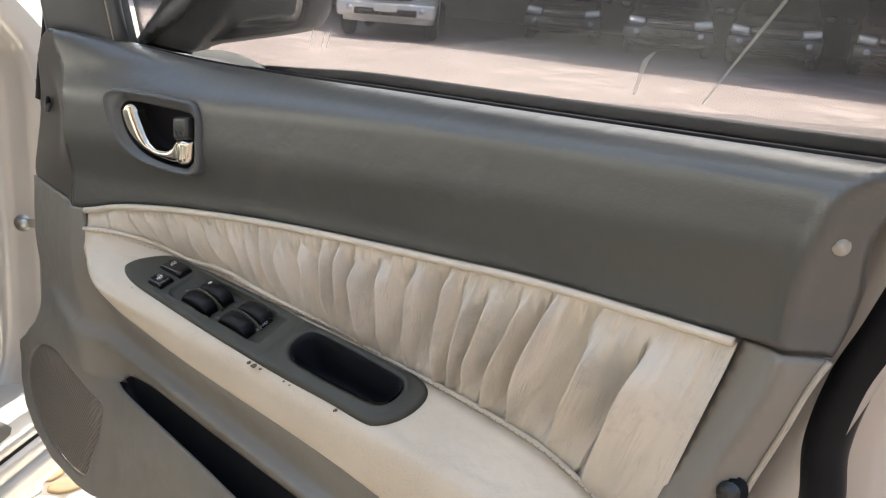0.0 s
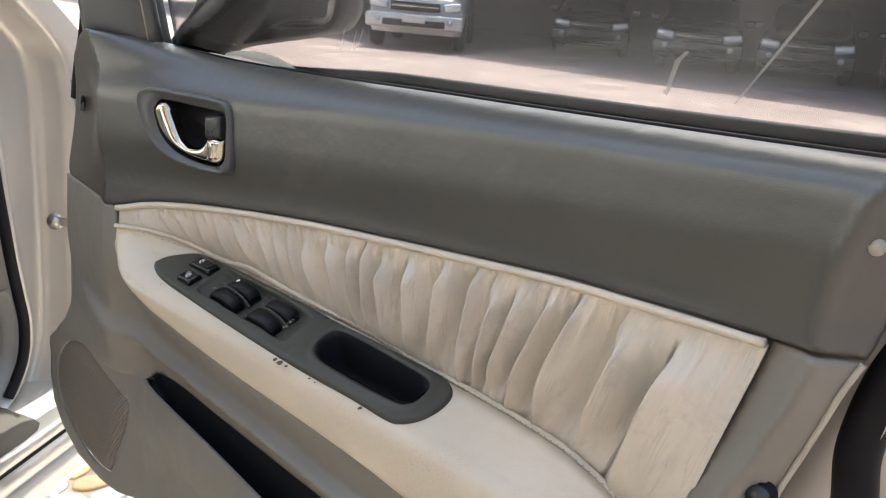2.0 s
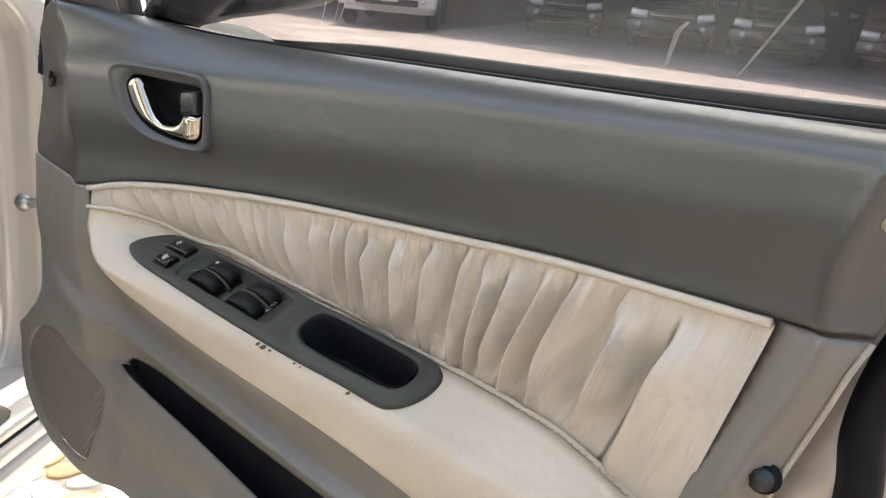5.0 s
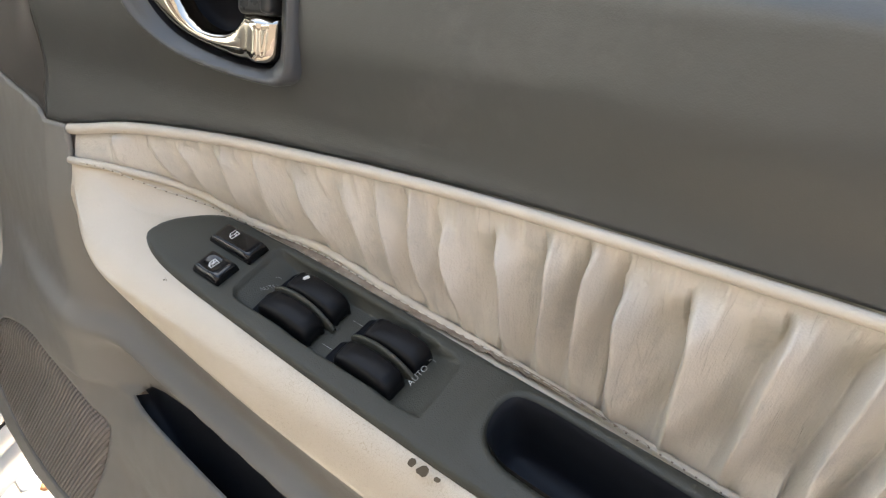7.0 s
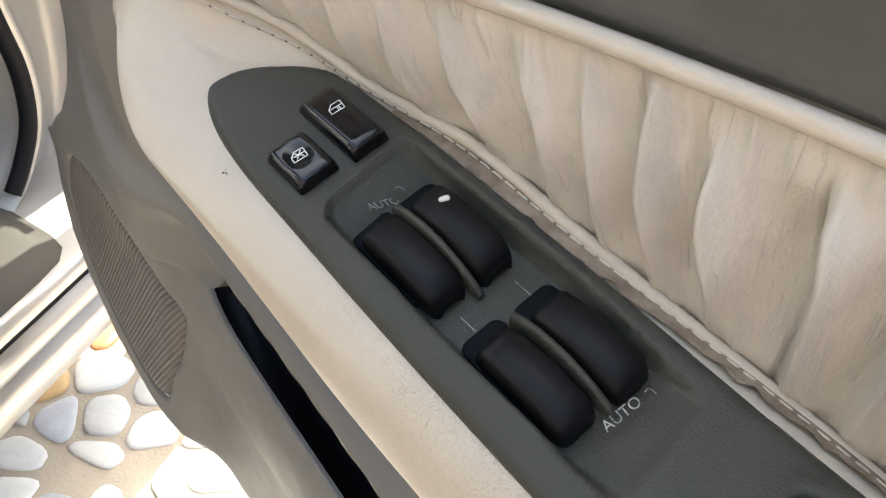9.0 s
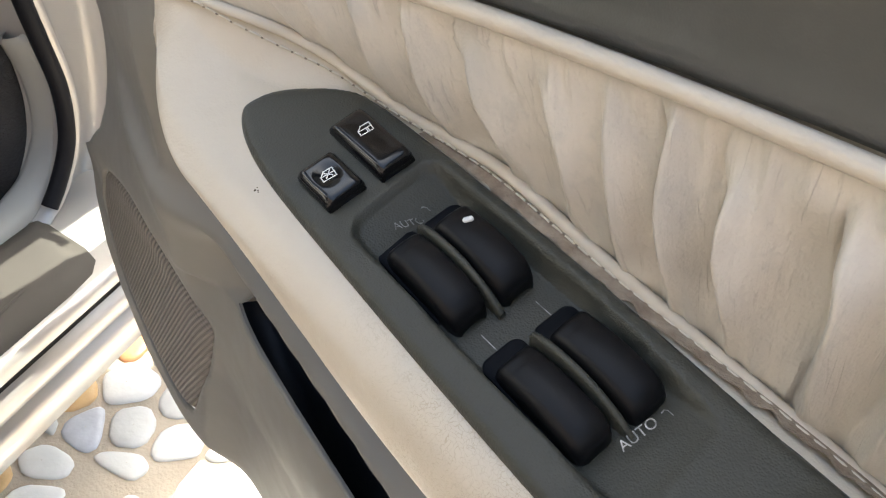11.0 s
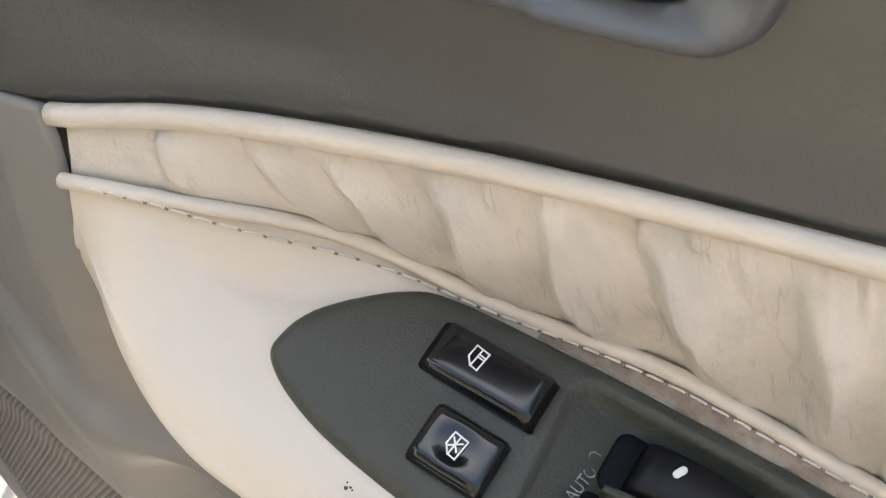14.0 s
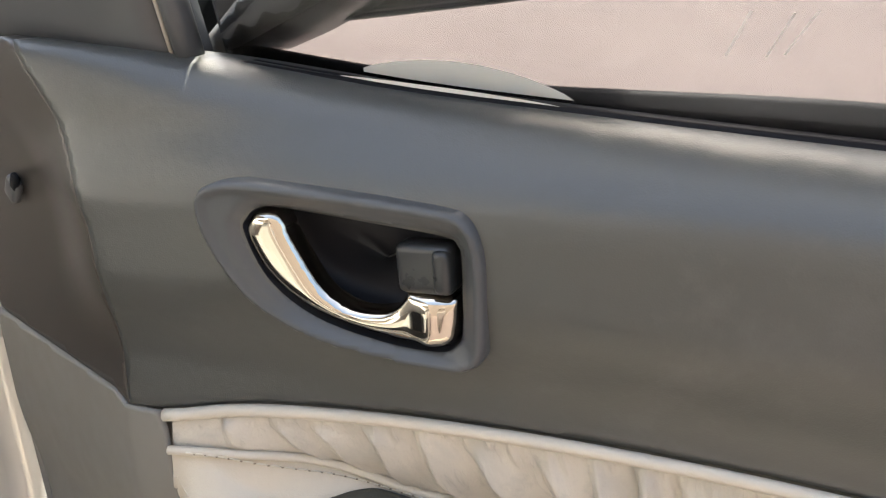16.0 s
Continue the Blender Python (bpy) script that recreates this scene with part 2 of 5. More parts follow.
def cracks(N, L):
    co = N.new("ShaderNodeTexCoord")
    vor = N.new("ShaderNodeTexVoronoi")
    vor.feature = "DISTANCE_TO_EDGE"
    vor.inputs["Scale"].default_value = 480
    warp = N.new("ShaderNodeTexNoise")
    warp.inputs["Scale"].default_value = 150
    mixv = N.new("ShaderNodeMixRGB")
    mixv.inputs[0].default_value = 0.012
    L.new(co.outputs["Object"], mixv.inputs[1])
    L.new(co.outputs["Object"], warp.inputs["Vector"])
    L.new(warp.outputs["Color"], mixv.inputs[2])
    L.new(mixv.outputs[0], vor.inputs["Vector"])
    line = N.new("ShaderNodeMapRange")
    line.inputs["From Max"].default_value = 0.07
    L.new(vor.outputs["Distance"], line.inputs["Value"])
    where = N.new("ShaderNodeTexNoise")
    where.inputs["Scale"].default_value, where.inputs["Detail"].default_value = 16, 4
    L.new(co.outputs["Object"], where.inputs["Vector"])
    mask = N.new("ShaderNodeMapRange")
    mask.inputs["From Min"].default_value, mask.inputs["From Max"].default_value = 0.40, 0.58
    L.new(where.outputs["Fac"], mask.inputs["Value"])
    sep = N.new("ShaderNodeSeparateXYZ")
    L.new(co.outputs["Object"], sep.inputs[0])
    edge_on = N.new("ShaderNodeMapRange")
    edge_on.inputs["From Min"].default_value, edge_on.inputs["From Max"].default_value = -0.008, -0.018
    L.new(sep.outputs["Y"], edge_on.inputs["Value"])
    far = N.new("ShaderNodeMapRange")
    far.inputs["From Min"].default_value, far.inputs["From Max"].default_value = 0.13, 0.2
    L.new(sep.outputs["X"], far.inputs["Value"])
    both = N.new("ShaderNodeMath")
    both.operation = "MULTIPLY"
    L.new(edge_on.outputs[0], both.inputs[0])
    L.new(far.outputs[0], both.inputs[1])
    worn = N.new("ShaderNodeMath")
    worn.operation = "MULTIPLY"
    L.new(both.outputs[0], worn.inputs[0])
    L.new(mask.outputs[0], worn.inputs[1])
    mask = worn
    inv = N.new("ShaderNodeMath")
    inv.operation = "SUBTRACT"
    inv.inputs[0].default_value = 1.0
    L.new(line.outputs[0], inv.inputs[1])
    crack = N.new("ShaderNodeMath")
    crack.operation = "MULTIPLY"
    L.new(inv.outputs[0], crack.inputs[0])
    L.new(mask.outputs[0], crack.inputs[1])
    bsdf = N["Principled BSDF"]
    dark = N.new("ShaderNodeMixRGB")
    dark.blend_type = "MULTIPLY"
    dark.inputs[2].default_value = (0.80, 0.77, 0.70, 1)
    L.new(crack.outputs[0], dark.inputs[0])
    L.new(bsdf.inputs["Base Color"].links[0].from_socket, dark.inputs[1])
    L.new(dark.outputs[0], bsdf.inputs["Base Color"])
    neg = N.new("ShaderNodeMath")
    neg.operation = "MULTIPLY"
    neg.inputs[1].default_value = -1
    L.new(crack.outputs[0], neg.inputs[0])
    return neg.outputs[0], 0.4, 0.0005


add_relief(ARM, cracks)


RIB_TURN, RIB_PITCH = 54, 0.0036


def ribs(N, L):
    co = N.new("ShaderNodeTexCoord")
    mp = N.new("ShaderNodeMapping")
    mp.inputs["Rotation"].default_value = (0, radians(RIB_TURN), 0)
    L.new(co.outputs["Object"], mp.inputs["Vector"])
    outs = []
    for axis, pitch in (("Z", RIB_PITCH), ("X", 0.0022)):
        w = N.new("ShaderNodeTexWave")
        w.bands_direction = axis
        w.inputs["Scale"].default_value = 2 * math.pi / (20 * pitch)
        L.new(mp.outputs[0], w.inputs["Vector"])
        outs.append(w.outputs["Fac"])
    mul = N.new("ShaderNodeMath")
    mul.operation = "MULTIPLY_ADD"
    mul.inputs[1].default_value = 0.22
    L.new(outs[1], mul.inputs[0])
    L.new(outs[0], mul.inputs[2])
    # the holes between the ribs show the black cone behind
    bsdf = N["Principled BSDF"]
    gap = N.new("ShaderNodeMapRange")
    gap.inputs["From Min"].default_value, gap.inputs["From Max"].default_value = 0.55, 0.05
    L.new(mul.outputs[0], gap.inputs["Value"])
    hole = N.new("ShaderNodeMixRGB")
    hole.inputs[2].default_value = (0.105, 0.092, 0.079, 1)
    L.new(gap.outputs[0], hole.inputs[0])
    L.new(bsdf.inputs["Base Color"].links[0].from_socket, hole.inputs[1])
    L.new(hole.outputs[0], bsdf.inputs["Base Color"])
    return mul.outputs[0], 0.9, 0.0012


add_relief(MESH, ribs)


# ---- mesh helpers ----
from mathutils import geometry


def spline(points, n=12, closed=False):
    """Catmull-Rom through the points; a point given twice makes a corner."""
    p = [Vector(q) for q in points]
    out, k = [], len(p)
    for i in range(k if closed else k - 1):
        p1, p2 = p[i], p[(i + 1) % k]
        if (p2 - p1).length < 1e-9:
            continue
        p0 = p[i - 1] if closed or i else p1
        p3 = p[(i + 2) % k] if closed or i + 2 < k else p2
        for j in range(n):
            t = j / n
            out.append(0.5 * (2 * p1 + (p2 - p0) * t + (2 * p0 - 5 * p1 + 4 * p2 - p3) * t * t + (3 * p1 - p0 - 3 * p2 + p3) * t ** 3))
    if not closed:
        out.append(p[-1].copy())
    return out


def curve(table):
    """A smooth function through a short table of (x, value)."""
    xs = np.array([a for a, _ in table])
    ys = np.array([b for _, b in table])
    d = np.gradient(ys, xs)

    def f(x):
        x = np.clip(x, xs[0], xs[-1])
        i = np.clip(np.searchsorted(xs, x) - 1, 0, len(xs) - 2)
        h = xs[i + 1] - xs[i]
        t = (x - xs[i]) / h
        return (2 * t ** 3 - 3 * t ** 2 + 1) * ys[i] + (t ** 3 - 2 * t ** 2 + t) * h * d[i] + (-2 * t ** 3 + 3 * t ** 2) * ys[i + 1] + (t ** 3 - t ** 2) * h * d[i + 1]
    return f


def step01(a, b, x):
    t = np.clip((x - a) / (b - a), 0, 1)
    return t * t * (3 - 2 * t)


def part(name, bm, mat, parent=None, label="", smooth=True):
    me = bpy.data.meshes.new(name)
    bm.to_mesh(me)
    bm.free()
    me.materials.append(mat)
    if smooth:
        for p in me.polygons:
            p.use_smooth = True
    ob = new(name, me)
    if parent:
        ob.parent = parent
    if label:
        tagged(ob, label)
    return ob


def resample(loop, step):
    out, k = [], len(loop)
    for i in range(k):
        a, b = Vector(loop[i][:2]), Vector(loop[(i + 1) % k][:2])
        n = max(1, int((b - a).length / step))
        out += [a.lerp(b, j / n) for j in range(n)]
    clean = []
    for q in out:
        if not clean or (q - clean[-1]).length > step * 0.3:
            clean.append(q)
    if (clean[0] - clean[-1]).length < step * 0.3:
        clean.pop()
    return clean


def inside(loop, pts):
    x, z = pts[:, 0], pts[:, 1]
    res = np.zeros(len(pts), bool)
    for i in range(len(loop)):
        (ax, az), (bx, bz) = loop[i], loop[i - 1]
        c = ((az > z) != (bz > z)) & (x < (bx - ax) * (z - az) / ((bz - az) if abs(bz - az) > 1e-12 else 1e-12) + ax)
        res ^= c
    return res


def away(loop, pts):
    """Distance of points from the edge of a loop."""
    best = np.full(len(pts), 9.0)
    for i in range(len(loop)):
        a, b = np.array(loop[i - 1]), np.array(loop[i])
        ab = b - a
        t = np.clip(((pts - a) @ ab) / max(ab @ ab, 1e-12), 0, 1)
        best = np.minimum(best, np.linalg.norm(pts - (a + t[:, None] * ab), axis=1))
    return best


def sheet(outline, step, depth, thick=0.004, holes=(), back=(0, 1, 0), place=None):
    """A moulded sheet over an outline in (x, z): depth(x, z, edge) gives y, and the rim is turned back by its thickness.
    place maps (a, b, h) to a point where the sheet lies in another plane."""
    loops = [resample(outline, step)] + [resample(h, step * 0.4) for h in holes]
    verts, edges = [], []
    for lp in loops:
        k = len(verts)
        verts += lp
        edges += [(k + i, k + (i + 1) % len(lp)) for i in range(len(lp))]
    arr = np.array([tuple(v) for v in loops[0]])
    gx, gz = np.meshgrid(np.arange(arr[:, 0].min(), arr[:, 0].max(), step), np.arange(arr[:, 1].min(), arr[:, 1].max(), step))
    g = np.c_[gx.ravel(), gz.ravel()]
    keep = inside(arr, g) & (away(arr, g) > step * 0.5)
    for lp in loops[1:]:
        h = np.array([tuple(v) for v in lp])
        keep &= ~inside(h, g) & (away(h, g) > step * 0.5)
    verts += [Vector(q) for q in g[keep]]
    out = geometry.delaunay_2d_cdt(verts, edges, [], 1, 1e-6)
    vs, fs = out[0], out[2]
    p = np.array([tuple(v) for v in vs])
    mids = np.array([p[list(f)].mean(0) for f in fs])
    ok = np.ones(len(fs), bool)
    for lp in loops[1:]:
        ok &= ~inside(np.array([tuple(v) for v in lp]), mids)
    fs = [f for f, k in zip(fs, ok) if k]
    edge = away(arr, p)
    for lp in loops[1:]:
        edge = np.minimum(edge, away(np.array([tuple(v) for v in lp]), p))
    y = depth(p[:, 0], p[:, 1], edge)
    bm = bmesh.new()
    if place is None:
        vv = [bm.verts.new((a, h, b)) for (a, b), h in zip(p, y)]
    else:
        vv = [bm.verts.new(place(a, b, h)) for (a, b), h in zip(p, y)]
    for f in fs:
        try:
            bm.faces.new([vv[i] for i in f])
        except ValueError:
            pass
    bm.normal_update()
    tot = sum((f.normal * f.calc_area() for f in bm.faces), Vector())
    if tot.dot(Vector(back)) > 0:
        bmesh.ops.reverse_faces(bm, faces=bm.faces[:])
    if thick:
        rim = [e for e in bm.edges if e.is_boundary]
        ext = bmesh.ops.extrude_edge_only(bm, edges=rim)
        for v in ext["geom"]:
            if isinstance(v, bmesh.types.BMVert):
                v.co += Vector(back) * thick
    return bm


def loft(rows, closed=False):
    bm = bmesh.new()
    vs = [[bm.verts.new(q) for q in row] for row in rows]
    for a, b in zip(vs, vs[1:]):
        n = len(a)
        for i in range(n if closed else n - 1):
            try:
                bm.faces.new((a[i], a[(i + 1) % n], b[(i + 1) % n], b[i]))
            except ValueError:
                pass
    bmesh.ops.remove_doubles(bm, verts=bm.verts[:], dist=1e-6)
    return bm


def tube(path, r, segs=8, flat=1.0, up=(0, 0, 1), bm=None):
    """A tube along a path, with capped ends; flat squeezes it across."""
    bm = bm or bmesh.new()
    path = [Vector(q) for q in path]
    rings = []
    for i, q in enumerate(path):
        d = (path[min(i + 1, len(path) - 1)] - path[max(i - 1, 0)]).normalized()
        s = d.cross(Vector(up)).normalized()
        t = s.cross(d)
        rr = r(i / (len(path) - 1)) if callable(r) else r
        rings.append([bm.verts.new(q + s * (math.cos(a) * rr) + t * (math.sin(a) * rr * flat)) for a in (2 * math.pi * k / segs for k in range(segs))])
    for a, b in zip(rings, rings[1:]):
        for k in range(segs):
            bm.faces.new((a[k], a[(k + 1) % segs], b[(k + 1) % segs], b[k]))
    bm.faces.new(rings[0][::-1])
    bm.faces.new(rings[-1])
    return bm


def block(size, bevel=0.002, m=Matrix(), segs=2, bm=None):
    """A bevelled block."""
    own = bmesh.new()
    bmesh.ops.create_cube(own, size=1)
    bmesh.ops.scale(own, vec=size, verts=own.verts)
    if bevel:
        bmesh.ops.bevel(own, geom=own.edges[:], offset=bevel, segments=segs, affect="EDGES", profile=0.5)
    bmesh.ops.transform(own, matrix=m, verts=own.verts)
    if bm is None:
        return own
    me = bpy.data.meshes.new("tmp")
    own.to_mesh(me)
    own.free()
    bm.from_mesh(me)
    bpy.data.meshes.remove(me)
    return bm


def disc(r, h, m=Matrix(), segs=24, bevel=0.0):
    bm = bmesh.new()
    bmesh.ops.create_cone(bm, cap_ends=True, segments=segs, radius1=r, radius2=r, depth=h)
    if bevel:
        bmesh.ops.bevel(bm, geom=[e for e in bm.edges if len(e.link_faces) == 2 and abs(e.calc_face_angle(0)) > 1], offset=bevel, segments=2, affect="EDGES")
    bmesh.ops.transform(bm, matrix=m, verts=bm.verts)
    return bm


# ---- car door: its own axes, x to the rear, y outward, z up ----
DOOR = Matrix(((0.99679, 0.00451, -0.07995, 0), (0.00477, 0.9933, 0.11546, 0), (0.07994, -0.11547, 0.99009, 0.78), (0, 0, 0, 1)))
door = tagged(new("open_door"), "open silver car door with dark vinyl and cream leather trim", "door")
door.matrix_world = DOOR


def bow(x):
    """The door's bow along its length."""
    xc = np.minimum(x, 0.71)
    return 0.038 - 0.038 * ((np.maximum(xc, -0.2) - 0.33) / 0.36) ** 2 - 0.223 * np.maximum(x - 0.71, 0)


pipe_z = curve([(-0.02, -0.002), (0, 0.0), (0.04, 0.0085), (0.11, 0.0161), (0.197, 0.0205), (0.295, 0.023), (0.41, 0.0235), (0.51, 0.0244), (0.6, 0.0259), (0.676, 0.0244), (0.764, 0.0227), (0.83, 0.0215)])
seam_z = curve([(0, -0.026), (0.04, -0.025), (0.09, -0.034), (0.136, -0.045), (0.2, -0.049), (0.222, -0.0535), (0.282, -0.066), (0.363, -0.081), (0.44, -0.0936), (0.51, -0.101), (0.575, -0.110), (0.611, -0.1165), (0.641, -0.126), (0.669, -0.1364), (0.71, -0.153), (0.76, -0.176)])
seam_y = curve([(0, 0.003), (0.04, 0.014), (0.08, 0.036), (0.136, 0.0490), (0.25, 0.0540), (0.363, 0.0570), (0.44, 0.0530), (0.51, 0.0465), (0.575, 0.0383), (0.64, 0.028), (0.71, 0.012), (0.76, 0.002)])
low_z = curve([(0, -0.052), (0.012, -0.061), (0.03, -0.0735), (0.068, -0.0945), (0.085, -0.1), (0.144, -0.112), (0.2, -0.1225), (0.29, -0.1405), (0.37, -0.155), (0.443, -0.17), (0.483, -0.18), (0.6, -0.212), (0.76, -0.262)])
low_y = curve([(0, 0.002), (0.012, -0.002), (0.03, -0.0075), (0.08, -0.0135), (0.15, -0.020), (0.2, -0.0235), (0.3, -0.024), (0.76, -0.024)])
belt_z = curve([(-0.066, 0.206), (0.02, 0.197), (0.075, 0.189), (0.127, 0.182), (0.2345, 0.1727), (0.4155, 0.1618), (0.535, 0.1545), (0.6, 0.1508), (0.695, 0.1457), (0.773, 0.1418), (0.84, 0.1388)])
rear_x = curve([(-0.45, 0.63), (-0.078, 0.7556), (0.0255, 0.7922), (0.0441, 0.7927), (0.1015, 0.8066), (0.1223, 0.8155), (0.1337, 0.8306), (0.16, 0.86)])
front_x = curve([(-0.02, -0.0265), (0.0, -0.0258), (0.03, -0.0238), (0.06, -0.0212), (0.09, -0.0188), (0.11, -0.0192), (0.13, -0.0235), (0.15, -0.0315), (0.17, -0.0422), (0.19, -0.055), (0.21, -0.070)])


def plate_h(x, y):
    return -0.04258 - 0.14335 * x + 0.472 * y


# outlines of the handle surround and its opening
BEZ = [(0.0506, 0.1324), (0.0568, 0.1385), (0.0718, 0.1417), (0.0975, 0.1406), (0.1465, 0.1375), (0.1738, 0.1352), (0.182, 0.133), (0.1881, 0.1268), (0.1916, 0.1154), (0.1925, 0.1015), (0.1927, 0.0754), (0.1912, 0.0673), (0.187, 0.0627), (0.1773, 0.0595), (0.1442, 0.0606), (0.1072, 0.0664), (0.0783, 0.0799), (0.0611, 0.0984), (0.0514, 0.1184)]
OPEN = [(0.0701, 0.1171), (0.0728, 0.1252), (0.0786, 0.13), (0.091, 0.131), (0.1375, 0.1272), (0.1719, 0.1241), (0.179, 0.1201), (0.1809, 0.1115), (0.1806, 0.0791), (0.1781, 0.071), (0.169, 0.0659), (0.1398, 0.0672), (0.1049, 0.0761), (0.0814, 0.0932)]
bez = [(0.125 + (q[0] - 0.125) * (1.04 if q[0] < 0.125 else 1.0), 0.1 + (q[1] - 0.1) * 1.05) for q in spline([(a, b, 0) for a, b in BEZ], 6, True)]
opening = [(q[0], q[1]) for q in spline([(a, b, 0) for a, b in OPEN], 6, True)]



def swell(z):
    """How far the upper trim stands out above the piping."""
    return 0.014 * step01(0.030, 0.095, z) * (1 - step01(0.125, 0.17, z))


def face(x, z=0.1):
    """The upper trim's outer surface."""
    return bow(x) - swell(z)


def roll_back(x, z):
    """How far the trim's top edge curls away towards the glass."""
    wide = 0.029 + 0.018 * (1 - step01(0.08, 0.4, x))
    roll = np.clip((z - (belt_z(x) - wide)) / wide, 0, 1)
    return (0.030 + 0.006 * (1 - step01(0.08, 0.4, x))) * (0.3 + 0.7 * step01(-0.07, 0.07, x)) * (1 - np.sqrt(np.clip(1 - 0.985 * roll ** 2, 0, 1)))


# upper trim
def upper_y(x, z, edge):
    y = face(x, z) + roll_back(x, z)
    past = np.maximum(x - rear_x(z), -0.03)
    y = y + np.where(past > -0.012, 1.15 * (np.sqrt((past + 0.0) ** 2 + 0.0035 ** 2) + past) / 2, 0)
    y = y - 0.0035 * np.exp(-((past + 0.001) / 0.0055) ** 2)
    fpast = front_x(z) - x
    y = y + 0.4 * (np.sqrt(fpast ** 2 + 0.006 ** 2) + fpast) / 2 - 0.0012
    y = y + 0.002 * np.clip(1 - (z - pipe_z(x)) / 0.005, 0, 1) ** 2
    return y


outline = [(x, float(pipe_z(x)) + 0.001) for x in np.linspace(-0.03, 0.79, 60)]
outline += [(0.8158, 0.019), (0.822, 0.04), (0.8255, 0.06), (0.826, 0.08), (0.829, 0.1), (0.838, 0.118), (0.852, 0.132), (0.868, 0.1395)]
outline += [(x, float(belt_z(x))) for x in np.linspace(0.84, -0.066, 70)]
outline += [(float(front_x(z)), z) for z in np.linspace(0.205, 0.0, 60)]
part("upper_trim", sheet(outline, 0.0036, upper_y, 0.02, [opening]), VINYL, door, "dark grey leather-grained vinyl upper trim")

# side face of the trim towards the hinge
def side_y(x, z, edge):
    d = np.maximum(front_x(z) - x, 0)
    return bow(front_x(z)) + 0.0004 + 0.262 * d + roll_back(front_x(z), z) - swell(z) * (1 - step01(0, 0.07, d))
outline = [(float(front_x(z)), z) for z in np.linspace(0.205, 0.0, 60)] + [(-0.04, 0.006), (-0.176, 0.0160), (-0.185, 0.0185), (-0.19, 0.026), (-0.19, 0.036), (-0.165, 0.12), (-0.14, 0.175), (-0.10, 0.2), (-0.08, 0.207)]
part("side_trim", sheet(outline, 0.004, side_y, 0.015), DIM_VINYL, door, "vinyl end face of the upper trim, its dim reflection in the colour")
clip = part("trim_clip", block((0.013, 0.006, 0.016), 0.0025, pose(-0.1225, 0.0255, 0.114, 0, 35, -15), 3), BEZEL, door, "small grey trim clip")
# near-black block paints the shade inside the clip's slot
part("clip_slot_shade", block((0.007, 0.004, 0.011), 0.0015, pose(-0.1165, 0.0228, 0.1195, 0, 30, -15), 2), HOLLOW, clip)

# piping and pleated leather
pip = [(x, float(bow(x)) - 0.002, float(pipe_z(x)) - 0.003) for x in np.linspace(-0.002, 0.7615, 90)]
part("piping", tube(pip, lambda t: 0.0038 - 0.0006 * t, 10), CREAM, door, "cream leather piping")

# creases of the gathers: place along the piping, depth
FOLDS = ((0.030, 0.25), (0.062, 0.4), (0.084, 0.55), (0.112, 0.8), (0.142, 0.6), (0.173, 0.95), (0.207, 0.9), (0.231, 0.6), (0.255, 1.0), (0.281, 0.9), (0.317, 1.05), (0.346, 0.8), (0.370, 0.95), (0.394, 0.9), (0.428, 1.05), (0.467, 0.95), (0.509, 1.15), (0.534, 0.7), (0.557, 1.1), (0.588, 0.75), (0.617, 1.15), (0.662, 1.1), (0.703, 0.95), (0.7633, 0.0))
lean = curve([(0, 0.006), (0.1, 0.012), (0.25, 0.018), (0.32, 0.004), (0.4, -0.010), (0.47, -0.018), (0.52, -0.032), (0.56, -0.045), (0.65, -0.056), (0.7633, -0.055)])


def pleat(top, v):
    """How far the leather stands out at the place below the top point, v of the way down."""
    shift = 0.0022 * np.sin(top * 55 + v * 4.2) + 0.0007 * np.sin(top * 240 + v * 11)
    u = top - shift * step01(0, 0.15, v)
    h = np.zeros_like(v)
    for i, ((f, a), (g, b)) in enumerate(zip(FOLDS[:-1], FOLDS[1:])):
        gap = g - f
        begin, end = 0.02 + 0.05 * (i * 7 % 4), 0.94 + 0.05 * (i * 5 % 3)
        grow = step01(begin - 0.05, begin + 0.22, v) * (1 - step01(end - 0.3, end + 0.08, v))
        t = (u - f) / gap
        on = (t >= 0) & (t < 1)
        r = min(0.36, 0.0085 / gap) * (0.75 + 0.5 * v)
        up = np.clip(t / r, 0, 1)
        down = np.clip((t - r) / (1 - r), 0, 1)
        rise = -a + (a + 0.85) * (up * up * (3 - 2 * up)) ** 0.8
        fall = 0.85 - (0.85 + b) * (1 - (1 - down) ** 1.45)
        depth = (0.0042 + 0.155 * gap) * (0.52 + 1.18 * float(step01(0.17, 0.44, f)))
        h += np.where(on, grow * depth * np.where(t < r, rise, fall), 0) * (1 + 0.14 * np.sin(17 * f + 6 * v))
        # short gathers that start at the piping between the long folds
        for k, off in enumerate((0.38, 0.72)):
            c = f + off * gap + 0.003 * v
            tall = 0.30 + 0.16 * math.sin(i * 2.3 + k * 1.7)
            h += 0.0021 * np.exp(-((top - c) / 0.0024) ** 2) * step01(0.0, 0.06, v) * (1 - step01(0.12, tall, v)) * min(1, a)
            # and others that rise from the seam below
            c = f + (off - 0.15) * gap
            h += 0.0017 * np.exp(-((top - c) / 0.0028) ** 2) * step01(1 - 0.75 * tall, 0.93, v) * min(1, a)
    return h


